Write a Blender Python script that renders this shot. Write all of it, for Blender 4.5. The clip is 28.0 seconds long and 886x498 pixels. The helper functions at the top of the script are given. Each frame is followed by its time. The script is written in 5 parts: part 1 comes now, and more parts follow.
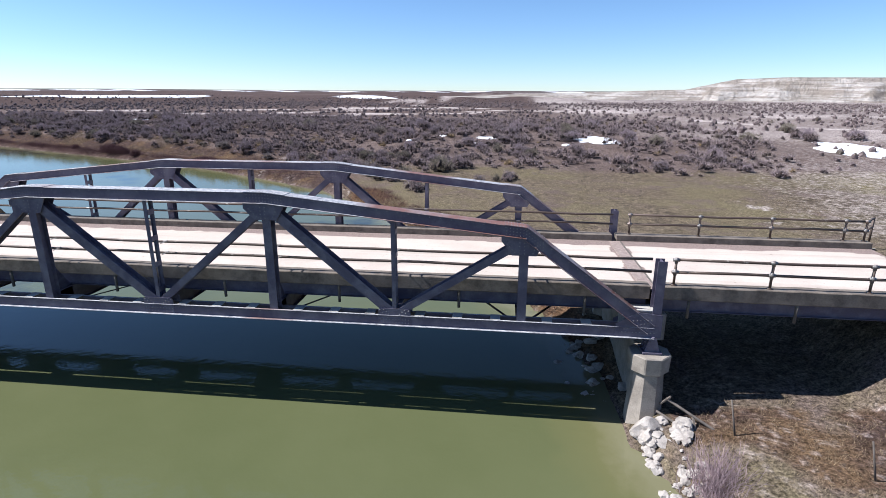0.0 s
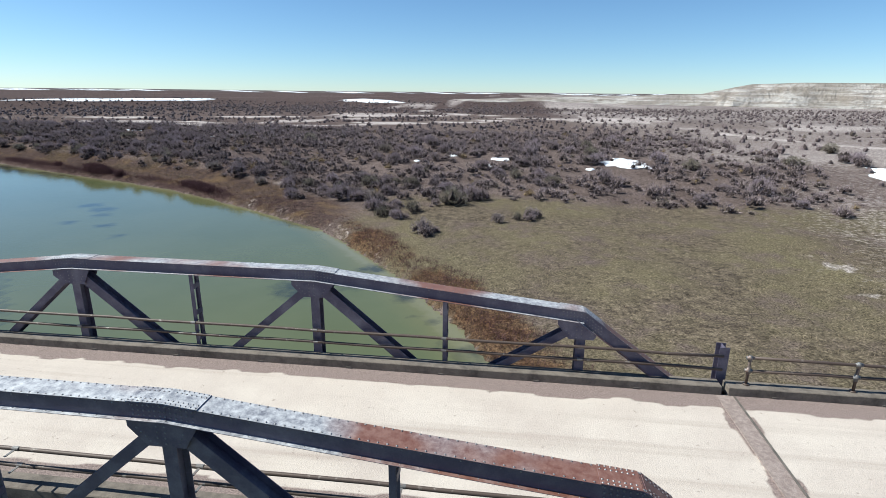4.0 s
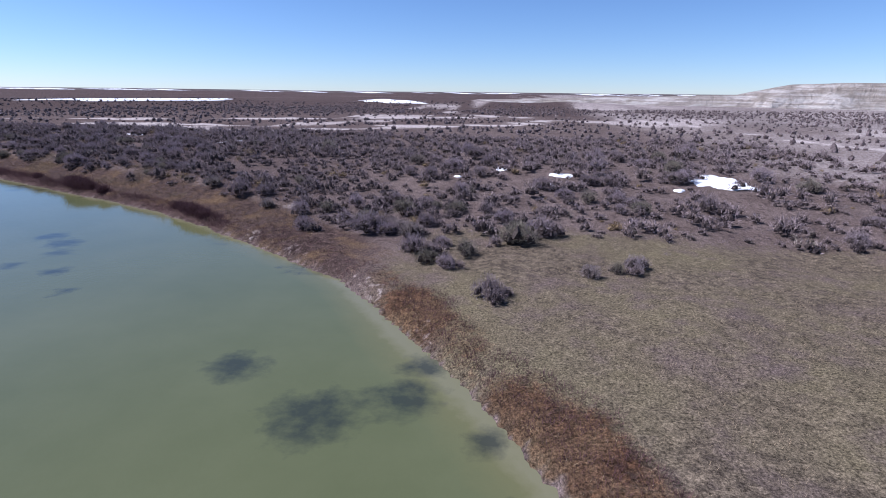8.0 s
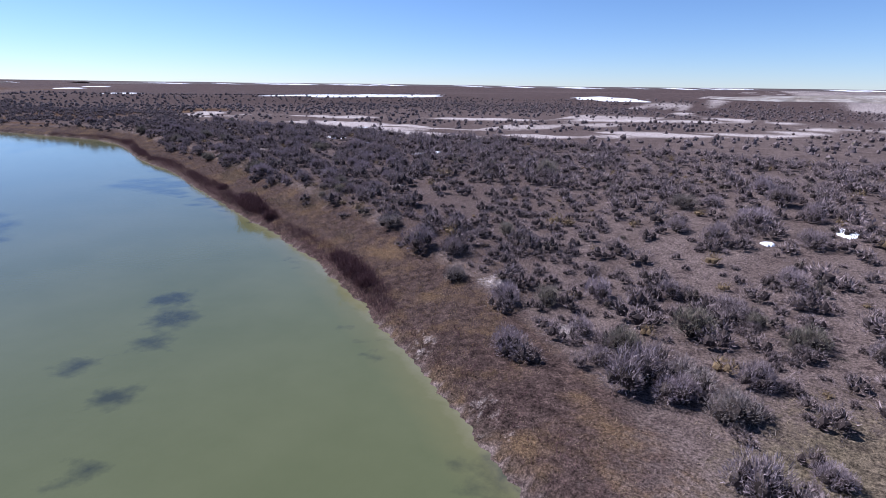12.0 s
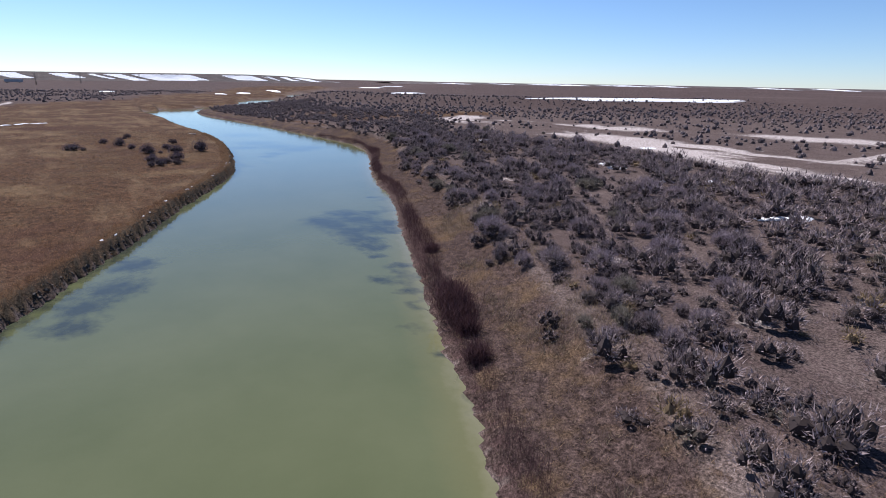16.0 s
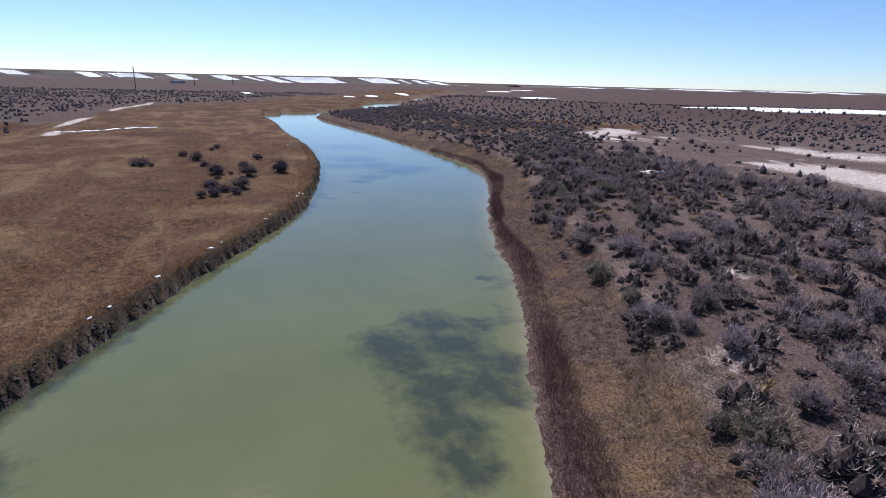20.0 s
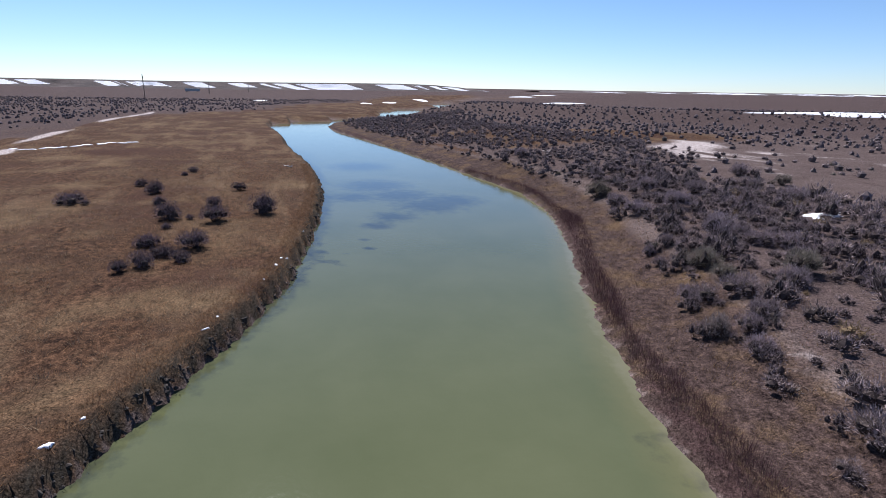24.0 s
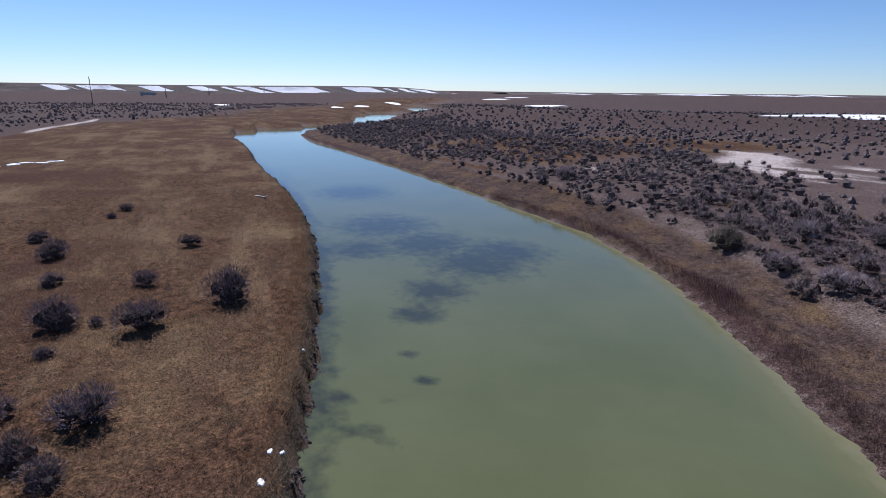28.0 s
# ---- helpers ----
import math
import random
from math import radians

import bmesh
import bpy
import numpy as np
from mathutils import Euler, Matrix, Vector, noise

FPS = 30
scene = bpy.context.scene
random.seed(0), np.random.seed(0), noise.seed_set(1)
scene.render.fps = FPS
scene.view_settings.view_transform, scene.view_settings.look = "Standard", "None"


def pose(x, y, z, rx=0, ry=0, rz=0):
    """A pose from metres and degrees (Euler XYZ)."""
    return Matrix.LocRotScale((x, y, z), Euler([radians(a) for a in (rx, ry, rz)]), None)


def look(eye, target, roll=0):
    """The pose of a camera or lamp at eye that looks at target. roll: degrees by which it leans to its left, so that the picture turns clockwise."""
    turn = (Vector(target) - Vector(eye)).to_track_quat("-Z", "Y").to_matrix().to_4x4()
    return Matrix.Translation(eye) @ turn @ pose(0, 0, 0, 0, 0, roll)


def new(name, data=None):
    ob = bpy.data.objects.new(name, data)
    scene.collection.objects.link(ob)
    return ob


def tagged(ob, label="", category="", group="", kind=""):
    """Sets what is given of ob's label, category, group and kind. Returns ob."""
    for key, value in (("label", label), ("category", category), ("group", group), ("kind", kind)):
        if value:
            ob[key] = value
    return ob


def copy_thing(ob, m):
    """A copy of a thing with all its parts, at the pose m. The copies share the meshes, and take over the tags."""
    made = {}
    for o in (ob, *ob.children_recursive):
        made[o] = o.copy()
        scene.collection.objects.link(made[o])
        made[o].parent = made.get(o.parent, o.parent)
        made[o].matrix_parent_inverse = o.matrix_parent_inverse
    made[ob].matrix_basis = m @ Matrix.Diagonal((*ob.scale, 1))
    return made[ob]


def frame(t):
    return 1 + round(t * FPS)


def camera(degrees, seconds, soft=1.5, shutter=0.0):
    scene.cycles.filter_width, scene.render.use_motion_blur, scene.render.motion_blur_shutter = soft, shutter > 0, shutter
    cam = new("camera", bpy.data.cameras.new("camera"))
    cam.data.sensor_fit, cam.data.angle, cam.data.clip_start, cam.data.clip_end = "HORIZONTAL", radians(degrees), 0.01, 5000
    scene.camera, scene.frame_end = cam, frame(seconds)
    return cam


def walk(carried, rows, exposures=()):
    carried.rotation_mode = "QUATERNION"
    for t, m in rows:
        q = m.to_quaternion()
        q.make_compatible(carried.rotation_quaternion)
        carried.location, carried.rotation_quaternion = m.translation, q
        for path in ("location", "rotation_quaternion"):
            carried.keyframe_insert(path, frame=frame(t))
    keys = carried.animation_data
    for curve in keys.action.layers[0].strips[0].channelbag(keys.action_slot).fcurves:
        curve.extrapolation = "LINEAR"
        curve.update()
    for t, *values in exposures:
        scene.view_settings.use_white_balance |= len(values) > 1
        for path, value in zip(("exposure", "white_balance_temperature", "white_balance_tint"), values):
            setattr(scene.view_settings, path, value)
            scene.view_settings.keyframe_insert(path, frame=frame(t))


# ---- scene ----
# ---------------------------------------------------------------- camera
cam = camera(79.13, 28.0, 0.2)
PATH = [
    (0.0, -4.49, -14.79, 9.70, 6.44, -16.20, -0.26),
    (0.5, -4.51, -14.31, 10.05, 6.45, -16.20, -0.30),
    (1.0, -4.54, -13.72, 10.45, 6.53, -16.20, -0.33),
    (1.5, -4.64, -12.98, 10.83, 6.62, -16.19, -0.37),
    (2.0, -4.78, -12.04, 11.19, 6.64, -16.19, -0.41),
    (2.5, -4.98, -10.91, 11.46, 6.74, -16.18, -0.46),
    (3.0, -5.25, -9.68, 11.65, 6.82, -16.17, -0.50),
    (3.5, -5.62, -8.37, 11.76, 6.98, -16.13, -0.53),
    (5.5, -7.21, -2.67, 11.73, 7.81, -16.10, -0.57),
    (6.0, -7.88, -0.98, 11.67, 7.94, -16.10, -0.57),
    (6.5, -8.60, 0.73, 11.67, 8.17, -16.11, -0.56),
    (7.0, -9.35, 2.48, 11.71, 8.40, -16.12, -0.58),
    (7.5, -10.13, 4.30, 11.76, 8.77, -16.12, -0.60),
    (8.0, -10.95, 6.21, 11.85, 9.10, -16.13, -0.64),
    (8.5, -11.77, 8.27, 11.92, 10.81, -16.14, -0.67),
    (9.0, -12.57, 10.44, 12.00, 14.11, -16.17, -0.71),
    (9.5, -13.52, 12.74, 12.10, 16.73, -16.24, -0.74),
    (10.0, -14.62, 15.20, 12.19, 18.83, -16.35, -0.76),
    (10.5, -15.88, 17.74, 12.26, 21.63, -16.48, -0.76),
    (11.0, -17.27, 20.37, 12.39, 25.17, -16.62, -0.75),
    (11.5, -18.77, 23.08, 12.55, 28.09, -16.74, -0.74),
    (12.0, -20.47, 25.87, 12.68, 30.12, -16.85, -0.72),
    (12.5, -22.28, 28.70, 12.81, 34.26, -16.96, -0.72),
    (13.0, -24.25, 31.55, 12.94, 39.23, -17.06, -0.73),
    (13.5, -26.43, 34.39, 13.05, 43.60, -17.15, -0.75),
    (15.5, -37.75, 44.36, 13.15, 55.31, -17.19, -0.99),
    (16.0, -40.79, 46.43, 13.21, 57.29, -17.20, -1.07),
    (16.5, -43.91, 48.39, 13.29, 59.35, -17.21, -1.13),
    (17.0, -47.06, 50.18, 13.38, 60.62, -17.20, -1.19),
    (17.5, -50.15, 51.78, 13.50, 60.91, -17.19, -1.23),
    (18.0, -53.14, 53.23, 13.59, 62.42, -17.18, -1.28),
    (18.5, -56.03, 54.58, 13.62, 65.04, -17.18, -1.34),
    (19.0, -58.89, 55.83, 13.61, 66.75, -17.18, -1.39),
    (19.5, -61.81, 56.98, 13.56, 68.52, -17.16, -1.44),
    (20.0, -64.75, 58.04, 13.51, 70.43, -17.15, -1.49),
    (20.5, -67.62, 58.99, 13.45, 71.61, -17.13, -1.54),
    (21.0, -70.53, 59.82, 13.38, 72.13, -17.10, -1.58),
    (21.5, -73.53, 60.55, 13.29, 72.47, -17.07, -1.60),
    (23.5, -85.61, 62.53, 12.98, 72.38, -16.67, -1.07),
    (24.0, -88.37, 62.71, 13.03, 72.15, -16.60, -1.00),
    (24.5, -91.08, 62.83, 13.10, 71.14, -16.54, -0.93),
    (25.0, -93.76, 62.86, 13.14, 70.56, -16.49, -0.87),
    (25.5, -96.47, 62.86, 13.15, 70.56, -16.46, -0.82),
    (26.0, -99.26, 62.84, 13.15, 70.68, -16.44, -0.79),
    (26.5, -102.07, 62.81, 13.09, 70.71, -16.42, -0.76),
    (27.0, -104.89, 62.79, 13.03, 70.76, -16.39, -0.75),
    (27.5, -107.74, 62.78, 13.00, 70.06, -16.36, -0.73),
    (28.0, -110.57, 62.77, 12.99, 68.62, -16.32, -0.72),
]
LIGHT = [(0.0, 0.96, 6000, 10), (1.5, 0.93, 6250, 2), (3.5, 0.76, 6200, -3), (5.5, 0.60, 5600, 18), (13.0, 0.62, 5650, 19), (16.0, 0.62, 6050, 15), (26.8, 0.62, 6050, 15), (28.0, 0.35, 5800, 16)]      # seconds, stops, kelvin, tint
walk(cam, [(t, pose(x, y, z, 90 + pitch, roll, yaw)) for t, x, y, z, yaw, pitch, roll in PATH], LIGHT)

# ---------------------------------------------------------------- light
SUN_YAW, SUN_UP = 92.6, 46.0          # degrees: turned left from +y; above the horizon
sun_dir = Vector((-math.sin(radians(SUN_YAW)) * math.cos(radians(SUN_UP)), math.cos(radians(SUN_YAW)) * math.cos(radians(SUN_UP)), math.sin(radians(SUN_UP))))
world = bpy.data.worlds.new("world")
scene.world = world
world.use_nodes = True
wn, wl = world.node_tree.nodes, world.node_tree.links
sky = wn.new("ShaderNodeTexSky")
sky.sky_type, sky.sun_disc = "NISHITA", False
sky.sun_elevation, sky.sun_rotation = radians(SUN_UP), radians(-SUN_YAW)
sky.altitude, sky.air_density, sky.dust_density, sky.ozone_density = 1800, 1.0, 0.25, 6.0
wn["Background"].inputs["Strength"].default_value = 0.078
wl.new(sky.outputs["Color"], wn["Background"].inputs["Color"])
sun = new("sun", bpy.data.lights.new("sun", "SUN"))
sun.data.energy, sun.data.angle, sun.data.color = 5.0, radians(0.53), (1.0, 0.96, 0.9)
sun.matrix_world = look(sun_dir * 300, (0, 0, 0))

# ---------------------------------------------------------------- helpers of the place


def lin(r, g, b):
    return tuple(((c / 255 + 0.055) / 1.055) ** 2.4 if c > 10 else c / 255 / 12.92 for c in (r, g, b))


def material(name, colour, rough=0.8, metal=0.0):
    m = bpy.data.materials.new(name)
    m.use_nodes = True
    p = m.node_tree.nodes["Principled BSDF"]
    p.inputs["Base Color"].default_value = (*colour, 1)
    p.inputs["Roughness"].default_value, p.inputs["Metallic"].default_value = rough, metal
    return m, m.node_tree.nodes, m.node_tree.links, p


def coords(n, l, world_space=False):
    if world_space:
        return n.new("ShaderNodeNewGeometry").outputs["Position"]
    return n.new("ShaderNodeTexCoord").outputs["Object"]


def noise_tex(n, l, vec, scale, detail=6.0, rough=0.6):
    t = n.new("ShaderNodeTexNoise")
    t.inputs["Scale"].default_value, t.inputs["Detail"].default_value, t.inputs["Roughness"].default_value = scale, detail, rough
    l.new(vec, t.inputs["Vector"])
    return t.outputs["Fac"]


def ramp(n, l, fac, a, b):
    r = n.new("ShaderNodeMapRange")
    r.inputs["From Min"].default_value, r.inputs["From Max"].default_value = a, b
    l.new(fac, r.inputs["Value"])
    return r.outputs["Result"]


def mix(n, l, fac, a, b, kind="MIX"):
    m = n.new("ShaderNodeMix")
    m.data_type, m.blend_type = "RGBA", kind
    for sock, v in (("Factor", fac), ("A", a), ("B", b)):
        s = [i for i in m.inputs if i.name == sock and (i.type == "RGBA" if sock != "Factor" else i.type == "VALUE")][0]
        if isinstance(v, bpy.types.NodeSocket):
            l.new(v, s)
        else:
            s.default_value = (*v, 1) if isinstance(v, tuple) else v
    return [o for o in m.outputs if o.type == "RGBA"][0]


def math_node(n, l, op, a, b=0.0):
    m = n.new("ShaderNodeMath")
    m.operation = op
    for i, v in enumerate((a, b)):
        if isinstance(v, bpy.types.NodeSocket):
            l.new(v, m.inputs[i])
        else:
            m.inputs[i].default_value = v
    return m.outputs[0]


def bump(n, l, p, height, strength, distance):
    b = n.new("ShaderNodeBump")
    b.inputs["Strength"].default_value, b.inputs["Distance"].default_value = strength, distance
    l.new(height, b.inputs["Height"])
    l.new(b.outputs["Normal"], p.inputs["Normal"])


def attribute(n, name):
    a = n.new("ShaderNodeAttribute")
    a.attribute_name = name
    return a.outputs["Fac"]


def weathered(name, colour, other, rough, scale, amount=(0.45, 0.7), metal=0.0, fine=0.3, grit=60.0, depth=0.01):
    """A surface with stains of another colour, fine grain and relief."""
    m, n, l, p = material(name, colour, rough, metal)
    c = coords(n, l, True)
    stain = ramp(n, l, noise_tex(n, l, c, scale, 8, 0.65), *amount)
    col = mix(n, l, stain, colour, other)
    grain = noise_tex(n, l, c, grit, 4, 0.7)
    col = mix(n, l, fine, col, mix(n, l, grain, (0, 0, 0), (1, 1, 1)), "OVERLAY")
    l.new(col, p.inputs["Base Color"])
    l.new(math_node(n, l, "ADD", math_node(n, l, "MULTIPLY", grain, 0.25), rough - 0.12), p.inputs["Roughness"])
    bump(n, l, p, grain, 0.6, depth)
    return m


def varied(name, a, b, rough=0.9, object_random=False, through_light=0.22, third=None):
    """A plant material, each piece or plant a little different; thin twigs and blades let light through."""
    m, n, l, p = material(name, a, rough)
    p.inputs["Specular IOR Level"].default_value = 0.1
    r1 = n.new("ShaderNodeNewGeometry").outputs["Random Per Island"]
    col = mix(n, l, r1, a, b)
    tone = n.new("ShaderNodeObjectInfo").outputs["Random"] if object_random else noise_tex(n, l, coords(n, l, True), 0.35, 3)
    if third:
        hue = math_node(n, l, "FRACT", math_node(n, l, "MULTIPLY", tone, 7.0)) if object_random else noise_tex(n, l, coords(n, l, True), 0.6, 2)
        col = mix(n, l, math_node(n, l, "MULTIPLY", ramp(n, l, hue, 0.6, 0.72) if not object_random else ramp(n, l, hue, 0.74, 0.8), 0.75), col, mix(n, l, r1, *third))
        # blends the inner core to near black, as shade inside the shrub
        col = mix(n, l, attribute(n, "core_shade"), col, (0.028, 0.021, 0.019))
    col = mix(n, l, 0.5, col, mix(n, l, tone, (0.35, 0.33, 0.31), (0.72, 0.70, 0.72)), "OVERLAY")
    l.new(col, p.inputs["Base Color"])
    t, both = n.new("ShaderNodeBsdfTranslucent"), n.new("ShaderNodeMixShader")
    l.new(col, t.inputs["Color"])
    both.inputs[0].default_value = through_light
    l.new(p.outputs[0], both.inputs[1])
    l.new(t.outputs[0], both.inputs[2])
    l.new(both.outputs[0], n["Material Output"].inputs["Surface"])
    return m


def mesh_from(name, verts, faces):
    me = bpy.data.meshes.new(name)
    verts = np.asarray(verts, np.float32)
    me.vertices.add(len(verts))
    me.vertices.foreach_set("co", verts.ravel())
    if isinstance(faces, np.ndarray):
        k = faces.shape[1]
        me.loops.add(faces.size)
        me.loops.foreach_set("vertex_index", faces.astype(np.int32).ravel())
        me.polygons.add(len(faces))
        me.polygons.foreach_set("loop_start", np.arange(0, faces.size, k, dtype=np.int32))
        me.update(calc_edges=True)
        return me
    me = bpy.data.meshes.new(name)
    me.from_pydata([tuple(map(float, v)) for v in verts], [], faces)
    me.update()
    return me


def ob_from(name, me, mat, parent=None, label=""):
    if mat:
        me.materials.append(mat)
    ob = new(name, me)
    ob.parent = parent
    if label:
        tagged(ob, label)
    return ob


def part(name, bm, mat, parent=None, label="", smooth=False):
    me = bpy.data.meshes.new(name)
    bm.normal_update()
    bm.to_mesh(me)
    bm.free()
    if smooth:
        me.polygons.foreach_set("use_smooth", [True] * len(me.polygons))
    return ob_from(name, me, mat, parent, label)


def thing(name, label, category, group="", kind="", at=(0, 0, 0)):
    e = new(name)
    e.location = at
    e.empty_display_size = 0.2
    return tagged(e, label, category, group, kind)


def box(bm, centre, size, turn=None, bevel=0.0):
    """A box of that size round centre, turned by a matrix."""
    m = Matrix.Translation(centre) @ (turn.to_4x4() if turn else Matrix.Identity(4)) @ Matrix.Diagonal((*size, 1))
    made = bmesh.ops.create_cube(bm, size=1, matrix=m)
    if bevel:
        edges = list({e for v in made["verts"] for e in v.link_edges})
        bmesh.ops.bevel(bm, geom=edges, offset=bevel, segments=1, affect="EDGES")


def along(p, q, side=(0, 1, 0)):
    """A turn whose x runs from p to q and whose y is near side."""
    x = (Vector(q) - Vector(p)).normalized()
    z = x.cross(Vector(side)).normalized()
    y = z.cross(x)
    return Matrix((x, y, z)).transposed()


def bar(bm, p, q, wide, high, shift=(0, 0), side=(0, 1, 0), bevel=0.0):
    """A straight bar from p to q; wide along side, high across it; shift moves it in those two."""
    t = along(p, q, side)
    c = (Vector(p) + Vector(q)) / 2 + t @ Vector((0, shift[0], shift[1]))
    box(bm, c, ((Vector(q) - Vector(p)).length, wide, high), t, bevel)


def tube(bm, p, q, r, seg=10, r2=None):
    t = along(p, q, (0.3, 1, 0.2))
    d = (Vector(q) - Vector(p)).length
    m = Matrix.Translation((Vector(p) + Vector(q)) / 2) @ t.to_4x4() @ Matrix.Rotation(radians(90), 4, "Y")
    bmesh.ops.create_cone(bm, cap_ends=True, segments=seg, radius1=r, radius2=r if r2 is None else r2, depth=d, matrix=m)


def pipe(bm, points, r, seg=9):
    """One round pipe through the points, all of a piece."""
    pts = [Vector(p) for p in points]
    rings = []
    for i, p in enumerate(pts):
        d = (pts[min(i + 1, len(pts) - 1)] - pts[max(i - 1, 0)]).normalized()
        u = d.cross(Vector((0.1, 0.2, 1) if abs(d.z) < 0.8 else (1, 0.2, 0))).normalized()
        w = d.cross(u)
        rings.append([bm.verts.new(p + (u * math.cos(a) + w * math.sin(a)) * r) for a in np.linspace(0, 2 * math.pi, seg, endpoint=False)])
    for a, b in zip(rings, rings[1:]):
        for k in range(seg):
            bm.faces.new((a[k], a[(k + 1) % seg], b[(k + 1) % seg], b[k]))
    bm.faces.new(rings[0][::-1]), bm.faces.new(rings[-1])


def smooth(x):
    x = np.clip(x, 0, 1)
    return x * x * (3 - 2 * x)


def curve(points, step=1.5):
    """A smooth line through the points, cut into short steps."""
    p = np.array(points, float)
    p = np.vstack([2 * p[0] - p[1], p, 2 * p[-1] - p[-2]])
    out = []
    for a, b, c, d in zip(p, p[1:], p[2:], p[3:]):
        k = max(2, int(np.hypot(*(c - b)) / step))
        u = np.linspace(0, 1, k, endpoint=False)[:, None]
        out.append(0.5 * (2 * b + (c - a) * u + (2 * a - 5 * b + 4 * c - d) * u**2 + (3 * b - a - 3 * c + d) * u**3))
    return np.vstack([*out, p[-2:-1]])


def line_distance(line, x, y):
    best = np.full(x.shape, 1e9)
    for (ax, ay), (bx, by) in zip(line, line[1:]):
        dx, dy = bx - ax, by - ay
        u = np.clip(((x - ax) * dx + (y - ay) * dy) / (dx * dx + dy * dy + 1e-9), 0, 1)
        np.minimum(best, (x - ax - u * dx) ** 2 + (y - ay - u * dy) ** 2, out=best)
    return np.sqrt(best)


def inside(poly, x, y):
    r = np.zeros(x.shape, bool)
    for (ax, ay), (bx, by) in zip(poly, np.roll(poly, -1, 0)):
        hit = (ay > y) != (by > y)
        r ^= hit & (x < (bx - ax) * (y - ay) / (by - ay + 1e-12) + ax)
    return r


# smooth lattice noise, quick on arrays
_rng = np.random.RandomState(7)
_lat = _rng.rand(256, 256)


def vnoise(x, y, size):
    u, v = x / size, y / size
    i, j = np.floor(u).astype(int), np.floor(v).astype(int)
    fu, fv = smooth(u - i), smooth(v - j)
    g = lambda a, b: _lat[a % 256, b % 256]
    return (g(i, j) * (1 - fu) + g(i + 1, j) * fu) * (1 - fv) + (g(i, j + 1) * (1 - fu) + g(i + 1, j + 1) * fu) * fv


def fnoise(x, y, size, octaves=4):
    t, a, tot = 0, 1.0, 0
    for k in range(octaves):
        t = t + a * vnoise(x + 37.7 * k, y - 11.3 * k, size / 2**k)
        tot += a
        a *= 0.55
    return t / tot


# ---------------------------------------------------------------- plan of the river
BANK_R = curve([(40, -70), (14, -30), (4, -10), (0.2, -3.2), (-0.5, -0.2), (-1.1, 3.4), (-2.5, 8), (-5.8, 13.7), (-9.2, 20), (-12.4, 25), (-17.5, 31.6),
                (-22.6, 37.6), (-28.4, 42), (-36.5, 47.4), (-47.5, 54), (-58, 58.8), (-68.5, 63), (-82, 68.8), (-96, 75), (-108, 78.7), (-120, 83.5), (-130, 88.2),
                (-141, 92.1), (-152, 94), (-168, 93), (-187, 91.7), (-212, 89.3), (-238, 86), (-262, 83), (-282, 84), (-300, 92), (-313, 106), (-330, 122), (-355, 134), (-388, 146), (-424, 164), (-470, 200), (-560, 230), (-700, 300)])
BANK_L = curve([(-40, -70), (-33, -30), (-31, -8), (-31, 6), (-36, 16), (-48, 26), (-60, 33), (-72.5, 39.2), (-81.5, 43.6), (-91, 48.2), (-101.2, 52.8), (-111.5, 57.8),
                (-122.5, 62.8), (-133, 65.4), (-147, 67.8), (-160, 69.2), (-175, 69.5), (-190, 68.7), (-213, 67.2), (-240, 66.6), (-262, 64.5), (-277, 63.8),
                (-289, 65.5), (-304, 75), (-318, 92), (-334, 108), (-360, 116), (-408, 128), (-440, 150), (-480, 180), (-570, 205), (-710, 270)])
RIVER = np.vstack([BANK_R, BANK_L[::-1]])
ROAD_A = curve([(-152, 141), (-136, 148), (-110, 157), (-75, 176), (-40, 200), (20, 230)], 6)
ROAD_B = curve([(-125, 133), (-100, 125), (-85, 120), (-70, 115), (-57, 124), (-41, 143), (-18, 162), (-10, 200), (-50, 257), (-40, 330)], 6)
ROAD_E = curve([(-185, 150), (-171, 140), (-165, 130), (-149, 125), (-129, 121), (-105, 131), (-81, 127), (-62, 131)], 6)
ROAD_C = curve([(70, 80), (52, 96), (47, 111), (41, 129), (34, 178), (20, 215), (-10, 230)], 6)
ROAD_D = curve([(-196, 20), (-214, 17.5), (-229, 16), (-255, 15.5), (-290, 15), (-340, 20)], 6)
SCARP = curve([(-330, 150), (-280, 175), (-239, 216), (-222, 270), (-205, 332), (-165, 352), (-115, 345), (-72, 330), (-20, 345), (40, 380)], 8)
DECK, ROAD_Y0, ROAD_Y1 = 4.03, 1.05, 6.62


def river_sides(x, y):
    """Distances to the two banks and whether a place is in the water."""
    return line_distance(BANK_R, x, y), line_distance(BANK_L, x, y), inside(RIVER, x, y)


